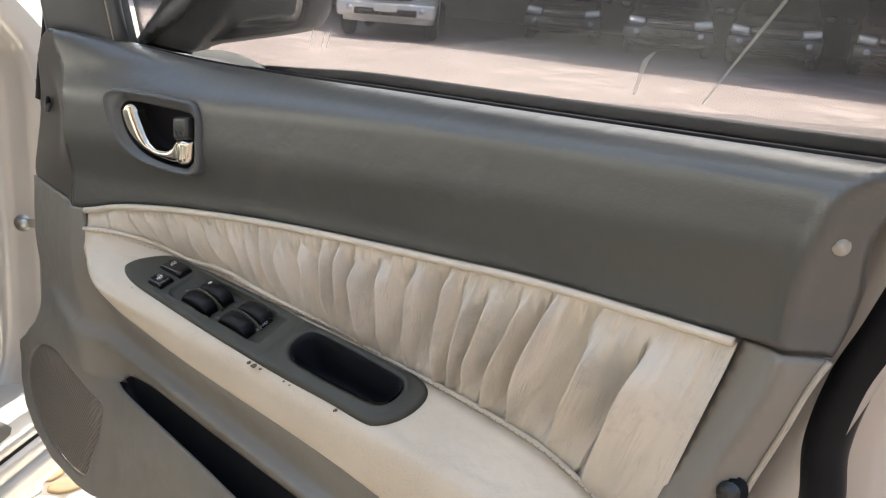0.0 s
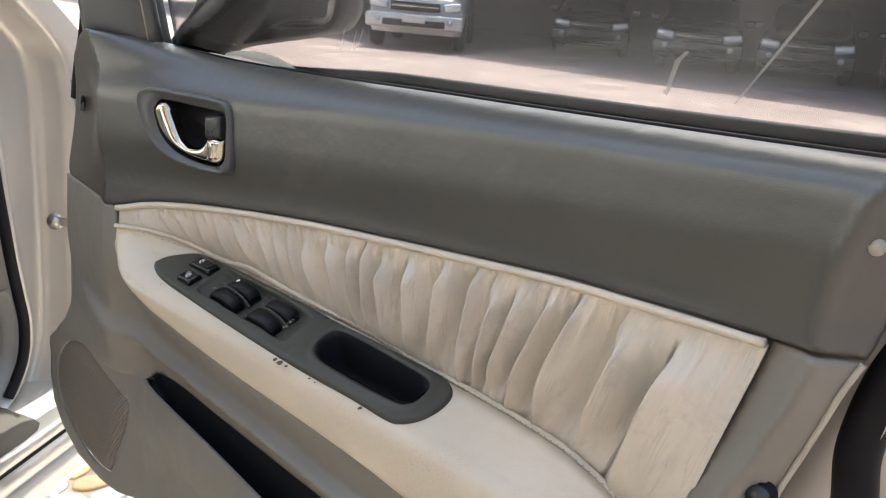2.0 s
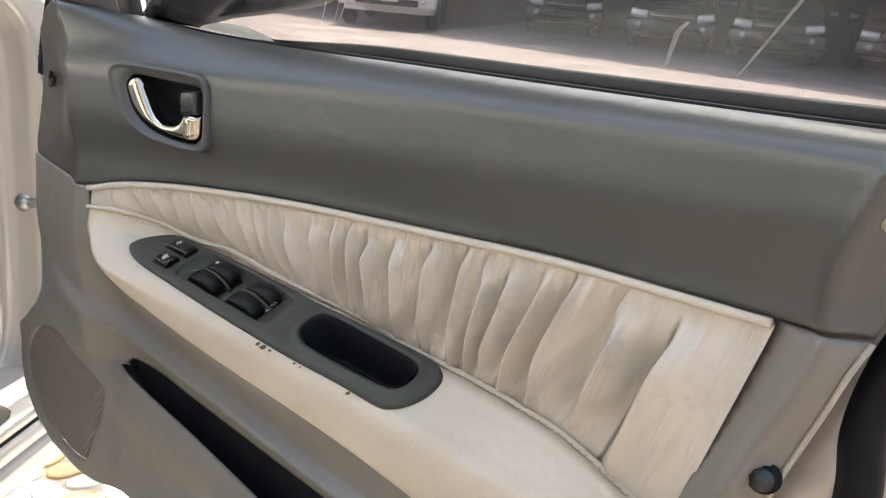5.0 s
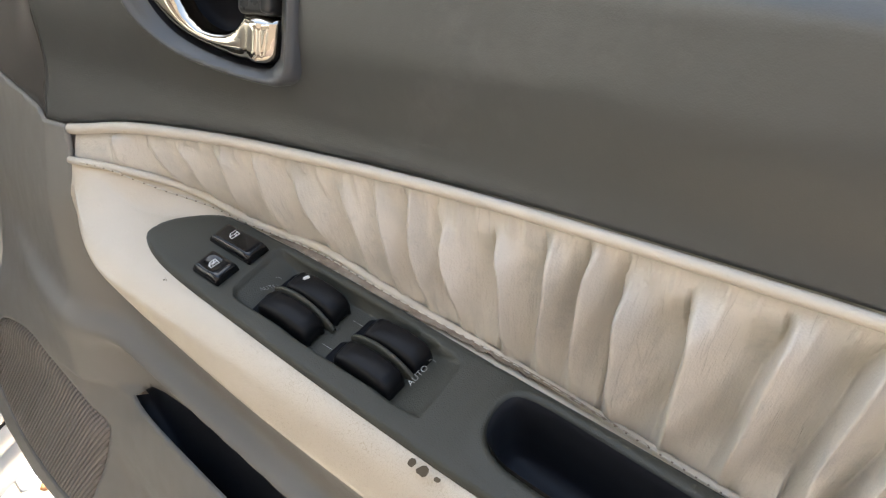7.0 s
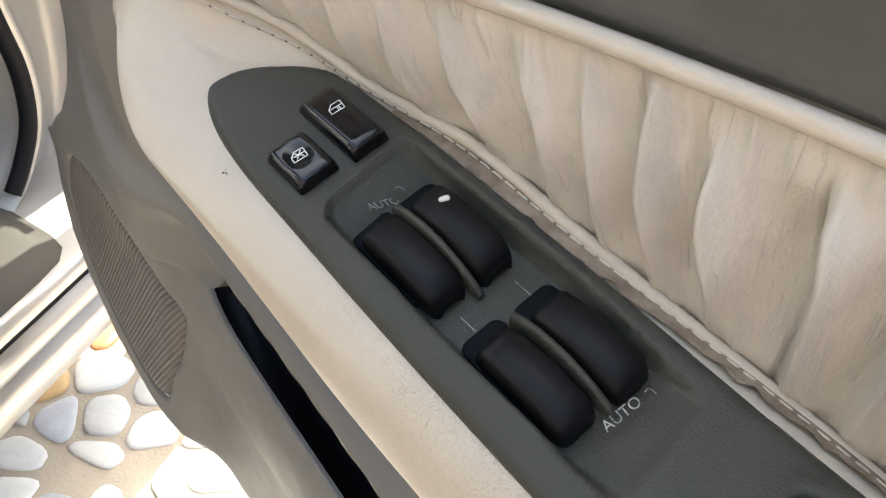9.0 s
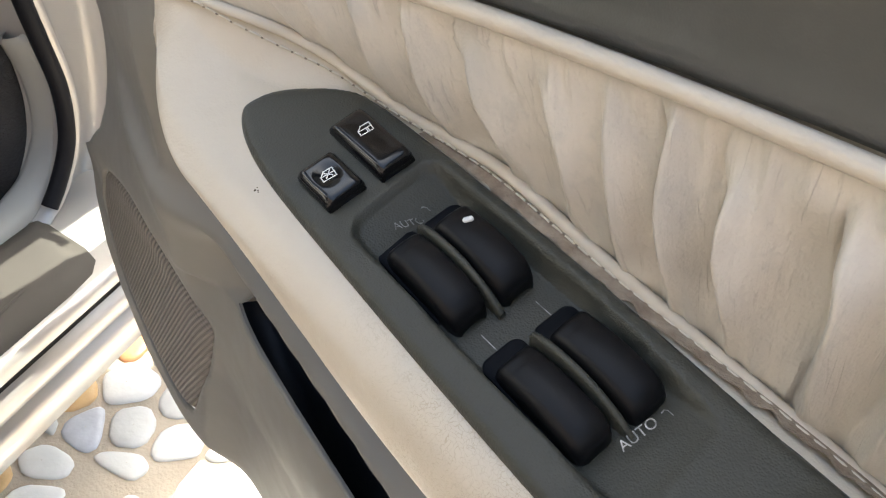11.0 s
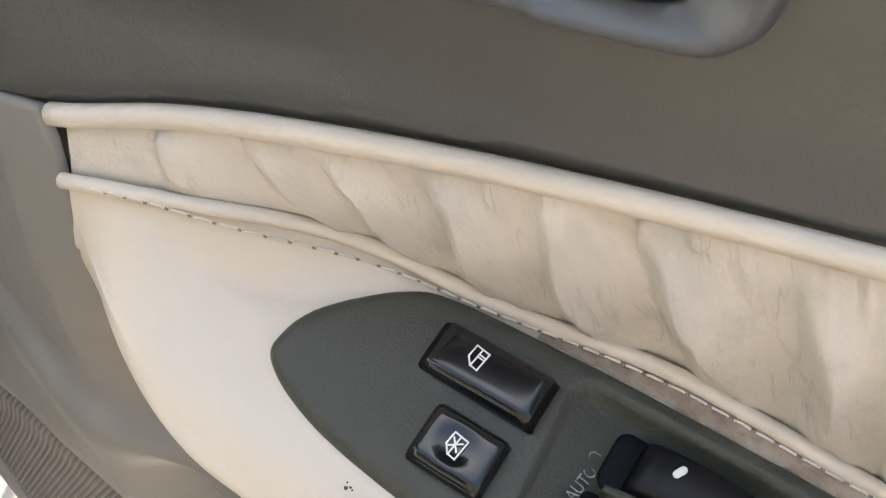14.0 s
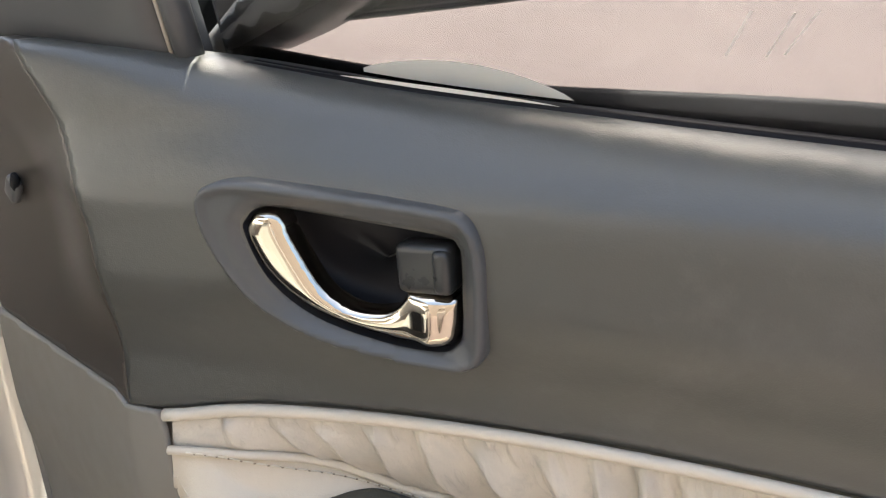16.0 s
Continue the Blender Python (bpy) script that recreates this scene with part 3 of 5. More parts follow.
rows = []
for v in np.linspace(0, 1, 50):
    tops = np.linspace(0, 0.7633, 760)
    vv = np.full_like(tops, v)
    zt, yt = pipe_z(tops) - 0.004, bow(tops) + 0.001
    xb = tops + lean(tops) * step01(0, 0.05, tops)
    zb, yb = seam_z(xb), seam_y(xb) + 0.002
    e = v ** 1.05
    x = tops + (xb - tops) * e
    z = zt + (zb - zt) * v
    y = yt + (yb - yt) * (0.35 * v + 0.65 * v ** 2)
    h = pleat(tops, vv) + 0.0025 * math.sin(math.pi * v)
    y = y - h * np.minimum(1, tops / 0.03 + 0.2)
    rows.append(list(zip(x, y, z)))
bm = bmesh.new()
uvl = bm.loops.layers.uv.new("UVMap")
grid = [[bm.verts.new(q) for q in row] for row in rows]
for i in range(len(grid) - 1):
    for j in range(len(grid[0]) - 1):
        f = bm.faces.new((grid[i][j], grid[i][j + 1], grid[i + 1][j + 1], grid[i + 1][j]))
        for lp, (a, b) in zip(f.loops, ((i, j), (i, j + 1), (i + 1, j + 1), (i + 1, j))):
            lp[uvl].uv = (b / 759 * 0.7633, a / 49)
part("pleated_panel", bm, PLEATED, door, "gathered cream leather insert with deep pleats")

# armrest
rows = []
for x in np.r_[np.linspace(0, 0.09, 26), np.linspace(0.096, 0.75, 110)]:
    sy, sz, ly, lz = float(seam_y(x)), float(seam_z(x)), float(low_y(x)), float(low_z(x))
    g = float(step01(0.0, 0.085, x))
    cy = -0.020 * g + ly * (1 - g)
    cz = (plate_h(x, cy) - 0.005) * g + (0.45 * sz + 0.55 * lz) * (1 - g)
    iy, iz = sy - 0.012 * g, (plate_h(x, sy - 0.012) - 0.0045) * g + sz * (1 - g)
    if x > 0.45:
        iz = iz + (sz - iz) * float(step01(0.45, 0.6, x)) * 0.85
    sec = spline([(x, sy + 0.004, sz + 0.001), (x, sy, sz - 0.001), (x, iy, iz), (x, iy + (cy - iy) * 0.2, iz + (cz - iz) * 0.2), (x, (iy + cy) / 2, (iz + cz) / 2), (x, iy + (cy - iy) * 0.8, iz + (cz - iz) * 0.8), (x, cy, cz), (x, cy - 0.0058 * g, cz - 0.0075 * g), (x, min(cy - 0.0075 * g, ly - 0.001), 0.55 * cz + 0.45 * lz), (x, ly, lz), (x, ly + 0.012, lz - 0.002)], 4)
    rows.append(sec)
arm = loft(rows)
TRIMEDGE = material("pale_edge", (0.42, 0.40, 0.34), (0.34, 0.32, 0.28), rough=0.4, scale=30)
# switch plate outline, in the door's (x, y)
PLATE_LINE = spline([(0.0828, -0.0005), (0.0815, 0.008), (0.0855, 0.0168), (0.0950, 0.0265), (0.108, 0.036), (0.122, 0.0405), (0.16, 0.0425), (0.24, 0.0432), (0.34, 0.0412), (0.43, 0.041), (0.474, 0.0402), (0.490, 0.0355), (0.4975, 0.0255), (0.497, 0.0095), (0.490, -0.0065), (0.478, -0.0185), (0.464, -0.0222), (0.42, -0.0215), (0.35, -0.0222), (0.25, -0.0195), (0.17, -0.0155), (0.125, -0.0125), (0.099, -0.008)], 6, True)
CUP_LINE = spline([(0.348, 0.012), (0.3485, 0.021), (0.352, 0.0275), (0.361, 0.0303), (0.38, 0.0308), (0.42, 0.0296), (0.458, 0.0280), (0.4690, 0.0255), (0.4745, 0.018), (0.4740, 0.006), (0.4690, -0.0015), (0.458, -0.0048), (0.415, -0.0062), (0.372, -0.0052), (0.358, -0.002), (0.3505, 0.004)], 6, True)
shrunk = np.array([(q[0], q[1]) for q in PLATE_LINE])
mid = np.array([0.29, 0.01])
arr = mid + (shrunk - mid) * np.c_[np.full(len(shrunk), 0.965), np.where(shrunk[:, 1] > mid[1], 0.92, 0.82)]
cs = np.array([tuple(f.calc_center_median()) for f in arm.faces])
hit = inside(arr, cs[:, :2]) & (cs[:, 2] > plate_h(cs[:, 0], cs[:, 1]) - 0.02)
bmesh.ops.delete(arm, geom=[f for f, k in zip(arm.faces[:], hit) if k], context="FACES")
part("armrest", arm, ARM, door, "worn cream leather armrest")

# stitched seam: a rolled welt and single stitches
welt = [(x, float(seam_y(x)) - 0.002, float(seam_z(x)) + 0.0015) for x in np.linspace(0, 0.71, 90)]
part("seam_welt", tube(welt, 0.0027, 8), CREAM, door, "cream leather seam welt")


def stitch_z(x):
    """Height of the armrest's skin just inside the seam."""
    g = float(step01(0.0, 0.085, x))
    iz = (plate_h(x, float(seam_y(x)) - 0.012) - 0.0045) * g + float(seam_z(x)) * (1 - g)
    iz = iz + (float(seam_z(x)) - iz) * float(step01(0.45, 0.6, x)) * 0.85
    return float(seam_z(x)) + (iz - float(seam_z(x))) * 0.40 * g + 0.0011 + 0.0012 * float(step01(0.25, 0.4, x))


stitch, pricks = bmesh.new(), bmesh.new()
for x in np.arange(0.012, 0.70, 0.0066):
    off = 0.0042 + 0.0020 * float(step01(0.25, 0.4, x))
    a, b = Vector((x, seam_y(x) - off, stitch_z(x) + 0.0004)), Vector((x + 0.0048, seam_y(x + 0.0048) - off, stitch_z(x + 0.0048) + 0.0004))
    tube([a, a.lerp(b, 0.2) + Vector((0, -0.0004, 0.0005)), a.lerp(b, 0.8) + Vector((0, -0.0004, 0.0005)), b], 0.00048, 6, bm=stitch)
    c = b + Vector((0.0009, -0.0001, -0.0001))
    tube([c - Vector((0.0005, 0, 0)), c + Vector((0.0005, 0, 0))], 0.00042, 6, bm=pricks)
THREAD = material("thread", (0.70, 0.66, 0.57), rough=0.7)
seam = part("stitching", stitch, THREAD, door, "cream thread stitches")
tagged(part("needle_holes", pricks, material("prick_shadow", (0.30, 0.26, 0.21), rough=0.9), seam, "dark needle holes between the stitches"), kind="stuff")

# strip beside the plate where the leather has worn brown
WORNSKIN = material("worn_leather", (0.19, 0.14, 0.10), (0.37, 0.31, 0.24), rough=0.7, scale=120, grain=0.6, grain_scale=700)
rows = []
for x in np.linspace(0.15, 0.42, 110):
    k = max(0.02, math.sin(math.pi * (x - 0.15) / 0.27) ** 0.7)
    wide = 0.0056 * k * (0.75 + 0.5 * noise.noise(Vector((x * 160, 0, 0))))
    a, b = float(seam_y(x)) - 0.0036, float(seam_y(x)) - 0.0064 - wide
    za, zb = stitch_z(x) - 0.0002, stitch_z(x) + (plate_h(x, b) - 0.0040 - stitch_z(x)) * 0.8
    rows.append([(x, a, za + 0.0016 * k - 0.0006), (x, (a + b) / 2, (za + zb) / 2 + 0.0016 * k - 0.0006), (x, b, zb + 0.0016 * k - 0.0006)])
part("worn_strip", loft(rows), WORNSKIN, door, "brown worn leather along the seam")

# switch plate in its own sloping plane
e1 = Vector((1, 0, -0.14335)).normalized()
nrm = Vector((0.14335, -0.472, 1)).normalized()


def on_plate(x, y, h=0.0):
    q = Vector((x, y, plate_h(x, y)))
    return q + nrm * float(h)


def plate_pose(x, y, h=0.0, turn=0.0):
    e2 = nrm.cross(e1)
    m = Matrix(((e1.x, e2.x, nrm.x, 0), (e1.y, e2.y, nrm.y, 0), (e1.z, e2.z, nrm.z, 0), (0, 0, 0, 1)))
    return Matrix.Translation(on_plate(x, y, h)) @ m @ pose(0, 0, 0, 0, 0, turn)


def well(x, y):
    """Depth of the round-cornered trough that holds the four window switches."""
    side = 0.0366 - 0.0052 * step01(0.25, 0.335, x)
    low = -0.0045 - 0.02 * (x - 0.17)
    dx, dy = 0.1735 - x, np.maximum(low + 0.007 - y, y - side + 0.007)
    sd = np.hypot(np.maximum(dx, 0), np.maximum(dy, 0)) - 0.007 + np.minimum(np.maximum(dx, dy), 0)
    wall = 1 - step01(-0.0015, 0.0005, sd)
    return wall * (0.30 + 0.70 * np.clip((x - 0.168) / 0.017, 0, 1)) * (1 - step01(0.280, 0.322, x))


def plate_depth(x, y, edge):
    h = -0.0035 * (1 - np.sqrt(np.clip(1 - (1 - np.clip(edge / 0.005, 0, 1)) ** 2, 0, 1)))
    rim = np.exp(-((away(np.array([(q[0], q[1]) for q in CUP_LINE]), np.c_[x, y]) - 0.0045) / 0.004) ** 2)
    ridge = 0.0012 * step01(0.327, 0.336, x)
    return h - 0.0115 * well(x, y) + 0.0016 * rim + 0.0011 * np.exp(-((well(x, y) - 0.06) / 0.07) ** 2) * step01(0.16, 0.17, x) * (1 - step01(0.32, 0.335, x)) + ridge * (1 - step01(0.47, 0.5, x))


plate = part("switch_plate", sheet([(q[0], q[1]) for q in PLATE_LINE], 0.0014, plate_depth, 0.006, [[(q[0], q[1]) for q in CUP_LINE]], tuple(-nrm), on_plate), PLATE, door, "dark grey plastic window switch plate")

# pull cup sunk in the plate
rows = []
cmid = Vector((0.412, 0.0125))
for d, k in ((0.0035, 1.02), (0.0018, 0.992), (-0.004, 0.975), (-0.03, 0.955), (-0.046, 0.93), (-0.05, 0.86), (-0.052, 0.5), (-0.052, 0.02)):
    rows.append([on_plate(cmid.x + (q[0] - cmid.x) * k, cmid.y + (q[1] - cmid.y) * k, d) for q in CUP_LINE])
bm = loft(rows, True)
part("pull_cup", bm, BASIN, plate, "deep black pull cup")


def rocker(length, width, height, swell):
    """A switch cap with a bowed top, a stepped far end and a full, rounded near end."""
    rows = []
    for i in range(29):
        s = i / 28
        u = (s - 0.5) * length
        far, near = min(1, s / 0.10), min(1, (1 - s) / 0.17)
        far, near = math.sqrt(max(0, 1 - (1 - far) ** 2)), math.sqrt(max(0, 1 - (1 - near) ** 2))
        top = (height + swell * math.sin(math.pi * min(1, s * 1.05))) * (0.62 + 0.38 * far) * (0.12 + 0.88 * near)
        if 0.13 < s < 0.17:
            top -= 0.0004
        w = width / 2 * (0.92 + 0.08 * far) * (0.70 + 0.30 * near)
        rows.append([(u, -w, -0.004), (u, -w, top - 0.0040), (u, -w + 0.0004, top - 0.0022), (u, -w + 0.0014, top - 0.0008), (u, -w + 0.0032, top), (u, 0, top + 0.0004), (u, w - 0.0032, top), (u, w - 0.0014, top - 0.0008), (u, w - 0.0004, top - 0.0022), (u, w, top - 0.0040), (u, w, -0.004)])
    bm = loft(rows)
    bmesh.ops.holes_fill(bm, edges=[e for e in bm.edges if e.is_boundary])
    bmesh.ops.recalc_face_normals(bm, faces=bm.faces[:])
    return bm


def slot_pad(m):
    """A near-black round-cornered pad that stands for the shaded notch at a switch's far end."""
    loop = []
    for cx, cy, a0 in ((-0.0248, 0.0052, 90), (-0.0248, -0.0052, 180)):
        loop += [(cx + 0.0042 * math.cos(radians(a0 + 15 * k)), cy + 0.0042 * math.sin(radians(a0 + 15 * k))) for k in range(7)]
    loop += [(0.012, -0.0094), (0.012, 0.0094)]
    return loft([[m @ Vector((a * k, b * k, h)) for a, b in loop] for k, h in ((1.0, -0.001), (1.0, 0.0016), (0.97, 0.0020), (0.02, 0.0020))], True)


def bars(strokes, width, mat, parent, place, name, label):
    """Printed strokes lying just above a surface."""
    bm = bmesh.new()
    for a, b in strokes:
        a, b = Vector(a), Vector(b)
        d = (b - a).normalized() * width / 2
        s = Vector((-d.y, d.x))
        vs = [bm.verts.new(place @ Vector((q.x, q.y, 0))) for q in (a - d - s, b + d - s, b + d + s, a - d + s)]
        bm.faces.new(vs)
    return part(name, bm, mat, parent, label, smooth=False)


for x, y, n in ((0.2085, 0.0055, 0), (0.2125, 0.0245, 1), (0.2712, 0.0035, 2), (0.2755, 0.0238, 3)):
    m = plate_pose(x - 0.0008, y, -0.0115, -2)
    part("slot_shade", slot_pad(m), HOLLOW, plate)
    bm = rocker(0.0424, 0.0166, 0.0120, 0.0036)
    bmesh.ops.transform(bm, matrix=m @ pose(0, 0, 0, 0, -3, 0), verts=bm.verts)
    cap = part("window_switch", bm, BLACK, plate, "black window rocker switch")
    if n == 1:
        pill = [(sx * 0.0011 + 0.00105 * math.cos(radians(a)), 0.00105 * math.sin(radians(a))) for sx, a0 in ((1, -90), (-1, 90)) for a in range(a0, a0 + 181, 30)]
        place = m @ pose(-0.0105, 0.0022, 0.0147, 0, -8, 62)
        part("marker", loft([[place @ Vector((a * k, b * k, h)) for a, b in pill] for k, h in ((1.0, -0.001), (1.0, 0.0008), (0.9, 0.0010), (0.02, 0.0010))], True), WHITE, cap, "white marker bar")
for x, y in ((0.2095, 0.0149), (0.2725, 0.0139)):
    m = plate_pose(x, y, -0.0115, -2)
    rows = []
    for s in np.linspace(0, 1, 18):
        u = (s - 0.5) * 0.049
        top = 0.0142 * math.sin(math.pi * min(1, max(0, 0.06 + s * 0.9))) ** 0.45 + 0.0015 - 0.004 * s ** 3
        rows.append([m @ Vector((u, w, h)) for w, h in ((-0.0016, -0.002), (-0.0014, top - 0.001), (-0.0006, top), (0.0006, top), (0.0014, top - 0.001), (0.0016, -0.002))])
    part("switch_rib", loft(rows), PLATE, plate)

for name, x, y, l, w, label in (("door_lock_switch", 0.1438, 0.0248, 0.0385, 0.0172, "glossy black door lock switch with a window symbol"), ("window_lock_switch", 0.1466, 0.0034, 0.0240, 0.0185, "glossy black window lock button with a round dimple")):
    m = plate_pose(x, y, 0.0, -1)
    # near-black block paints the shaded gap round the button
    part("gap_shade", block((l + 0.0002, w + 0.0004, 0.0022), 0.001, m @ pose(0, 0, -0.0007), 2), HOLLOW, plate)
    rows = []
    for i in range(15):
        u = -1 + i / 7
        e = math.sqrt(max(0.0, 1 - max(0.0, (abs(u) - 0.74) / 0.26) ** 2))
        ht = (0.0058 + 0.0010 * u * (1 if l > 0.03 else 0.4)) * (0.45 + 0.55 * e)
        hw = w / 2 * (0.93 + 0.07 * e)
        row = [(u * l / 2, -hw, -0.002)]
        for j in range(11):
            v = -1 + j / 5
            f = math.sqrt(max(0.0, 1 - max(0.0, (abs(v) - 0.72) / 0.28) ** 2))
            dip = 0.0012 * max(0.0, 1 - ((u * l / 2 + 0.001) ** 2 + (v * hw) ** 2) / 0.0066 ** 2) if l < 0.03 else 0.0
            row.append((u * l / 2, v * hw, ht * (0.45 + 0.55 * f) - dip))
        rows.append([m @ Vector(q) for q in row + [(u * l / 2, hw, -0.002)]])
    bm = loft(rows)
    bmesh.ops.holes_fill(bm, edges=[e for e in bm.edges if e.is_boundary])
    bmesh.ops.recalc_face_normals(bm, faces=bm.faces[:])
    sw = part(name, bm, GLOSS, plate, label)
    t = m @ pose(-l * 0.12 if l > 0.03 else -0.001, 0.0012 if l > 0.03 else 0.0, 0.0060 if l > 0.03 else 0.0053, 0, -3, 82)
    k = 0.0023
    strokes = [((-1.3 * k, -k), (1.3 * k, -k)), ((1.3 * k, -k), (1.3 * k, k)), ((1.3 * k, k), (-0.4 * k, k)), ((-0.4 * k, k), (-1.3 * k, 0.1 * k)), ((-1.3 * k, 0.1 * k), (-1.3 * k, -k)), ((-1.3 * k, 0.05 * k), (1.3 * k, 0.05 * k))]
    if l < 0.03:
        strokes += [((-0.5 * k, -0.6 * k), (0.7 * k, 0.7 * k)), ((0.7 * k, -0.6 * k), (-0.5 * k, 0.7 * k))]
    else:
        strokes += [((0.2 * k, -0.9 * k), (0.2 * k, 0.0)), ((0.55 * k, -0.9 * k), (0.55 * k, 0.0))]
    bars(strokes, 0.0005, WHITE, sw, t, "window_icon", "white printed window symbol")


def lettering(text, size, m, parent, name, mat):
    cu = bpy.data.curves.new(name, "FONT")
    cu.body, cu.size, cu.align_x, cu.align_y = text, size, "CENTER", "CENTER"
    tmp = bpy.data.objects.new(name, cu)
    me = bpy.data.meshes.new_from_object(tmp)
    bpy.data.objects.remove(tmp)
    me.transform(m)
    me.materials.append(mat)
    ob = new(name, me)
    ob.parent = parent
    return ob


WORN = material("worn_print", (0.50, 0.50, 0.47), (0.055, 0.055, 0.048), rough=0.5, scale=420)
lettering("AUTO", 0.0052, plate_pose(0.1798, 0.0145, -0.0066) @ pose(0, 0, 0, 0, 26, 82), plate, "lettering", WORN)
for tx, ty, th in ((0.1790, 0.0226, -0.0062), (0.2990, 0.0232, 0.0012)):
    bars([((-0.0018, 0), (0.0, 0.0005)), ((0.0, 0.0005), (0.0012, -0.0004)), ((0.0012, -0.0004), (0.0014, -0.0022))], 0.0004, WORN, plate, plate_pose(tx, ty, th) @ pose(0, 0, 0, 0, 26, 82), "print_curl", "worn white curl")
lettering("AUTO", 0.0052, plate_pose(0.2972, 0.0135, -0.0022) @ pose(0, 0, 0, 0, -12, 82), plate, "lettering", WORN)
for x, y in ((0.238, 0.0045), (0.243, 0.026)):
    bars([((-0.005, 0), (0.005, 0))], 0.0004, WORN, plate, plate_pose(x, y, -0.0110), "print_line", "worn white line")

# worn holes in the leather along the armrest
HOLE = material("bare_foam", (0.10, 0.075, 0.045), rough=0.9)
for x, y, r in ((0.325, -0.0270, 0.0024), (0.332, -0.0275, 0.0030), (0.341, -0.0272, 0.0016), (0.372, -0.0262, 0.0013), (0.380, -0.0268, 0.0011), (0.437, -0.0262, 0.0022), (0.124, -0.0185, 0.0006), (0.1249, -0.0178, 0.0004), (0.1235, -0.0172, 0.0003), (0.1258, -0.0181, 0.0003)):
    bm = bmesh.new()
    bmesh.ops.create_circle(bm, cap_ends=True, segments=10, radius=r)
    for v in bm.verts:
        v.co *= random.uniform(0.7, 1.25)
    bmesh.ops.transform(bm, matrix=plate_pose(x, y, -0.0012), verts=bm.verts)
    part("worn_hole", bm, HOLE, door, "small worn hole in the leather")

# inner door handle


def bezel_y(x, z, edge):
    outer = away(np.array(bez), np.c_[x, z])
    inner = away(np.array(opening), np.c_[x, z])
    rise = np.sqrt(np.clip(1 - (1 - np.clip(outer / 0.0024, 0, 1)) ** 2, 0, 1))
    fall = 0.0022 * step01(0.0030, 0.0065, outer) + 0.0045 * np.exp(-(inner / 0.0040) ** 2)
    return face(x) - 0.0022 - 0.0048 * rise + fall


bezel = part("handle_bezel", sheet(bez, 0.002, bezel_y, 0.012, [opening]), BEZEL, door, "dark grey door handle surround")
oc = Vector((0.130, 0.099))
rows = []
for d, k in ((-0.001, 1.0), (0.006, 0.985), (0.020, 0.95), (0.030, 0.85), (0.034, 0.7), (0.036, 0.5), (0.037, 0.25), (0.037, 0.02)):
    rows.append([(oc.x + (a - oc.x) * k, float(face(a)) + d, oc.y + (b - oc.y) * k) for a, b in opening])
part("handle_recess", loft(rows, True), BASIN, bezel, "black hollow behind the handle")
LEV = [(0.071, 0.1152), (0.0729, 0.1243), (0.0796, 0.1293), (0.0878, 0.1286), (0.0916, 0.1229), (0.094, 0.1162), (0.1069, 0.094), (0.117, 0.0853), (0.1273, 0.0818), (0.1394, 0.0826), (0.1471, 0.0858), (0.1515, 0.0915), (0.1547, 0.095), (0.179, 0.0941), (0.179, 0.0941), (0.1782, 0.0773), (0.1753, 0.0708), (0.1681, 0.0679), (0.1399, 0.0694), (0.1058, 0.0781), (0.0826, 0.0942)]
lev = [(q[0], q[1]) for q in spline([(a, b, 0) for a, b in LEV], 6, True)]


def lever_y(x, z, edge):
    dome = np.sqrt(np.clip(1 - (1 - np.clip(edge / 0.0085, 0, 1)) ** 2, 0, 1))
    blockend = step01(0.1547, 0.166, x)
    return face(x) + 0.0025 - 0.0062 * dome - 0.003 * blockend * (1 - 0.55 * step01(0.1675, 0.17, x))


part("lever", sheet(lev, 0.0021, lever_y, 0.008), CHROME, bezel, "polished chrome door lever")
tab = block((0.0285, 0.016, 0.0245), 0.004, pose(0.1622, float(face(0.1622)) + 0.005, 0.1068, 0, -4, 0), 4)
block((0.0085, 0.012, 0.021), 0.003, pose(0.1722, float(face(0.172)) - 0.0005, 0.1074, 0, -4, 0), 3, tab)
part("lock_tab", tab, TAB, bezel, "dark grey lock tab")

# stile behind the pleats, with a rubber stop
def stile_y(x, z, edge):
    past = x - rear_x(z)
    y = bow(x) + 0.004 + 0.003 * np.exp(-((past + 0.03) / 0.01) ** 2)
    y = y - 0.0095 * np.exp(-(past / 0.0058) ** 2)
    return y + 1.1 * (np.sqrt(np.maximum(past - 0.006, -9) ** 2 + 0.005 ** 2) + np.maximum(past - 0.006, -9)) / 2
outline = [(0.7645, 0.0205), (0.79, 0.0195), (0.8155, 0.0175), (0.8067, -0.003), (0.7975, -0.03), (0.787, -0.0585), (0.776, -0.089), (0.732, -0.22), (0.69, -0.36), (0.62, -0.36), (0.6772, -0.25), (0.7212, -0.108), (0.744, -0.04)]
part("stile", sheet(outline, 0.0045, stile_y, 0.006), GREY, door, "grey plastic stile along the rear edge")
# pale tube paints the thin sunlit line along the stile's rim
edge_line = [(x, float(stile_y(np.array([x]), np.array([z]), None)[0]) - 0.0008, z) for x, z in ((0.8155, 0.0175), (0.8067, -0.003), (0.7975, -0.03), (0.787, -0.0585), (0.776, -0.089), (0.732, -0.22), (0.69, -0.35))]
part("stile_highlight", tube(spline(edge_line, 6), 0.0022, 8, 1.0, (0, 1, 0)), TRIMEDGE, door, "sunlit rim of the stile, put in as a pale strip")
stop_y = float(stile_y(np.array([0.770]), np.array([-0.0835]), None)[0])
stop = part("rubber_stop", disc(0.0108, 0.007, pose(0.770, stop_y - 0.001, -0.0835, 86, 0, 14), 28, 0.002), RUBBER, door, "round black rubber stop")
part("stop_button", disc(0.0076, 0.007, pose(0.7694, stop_y - 0.006, -0.0835, 86, 0, 14), 24, 0.002), TAB, stop)
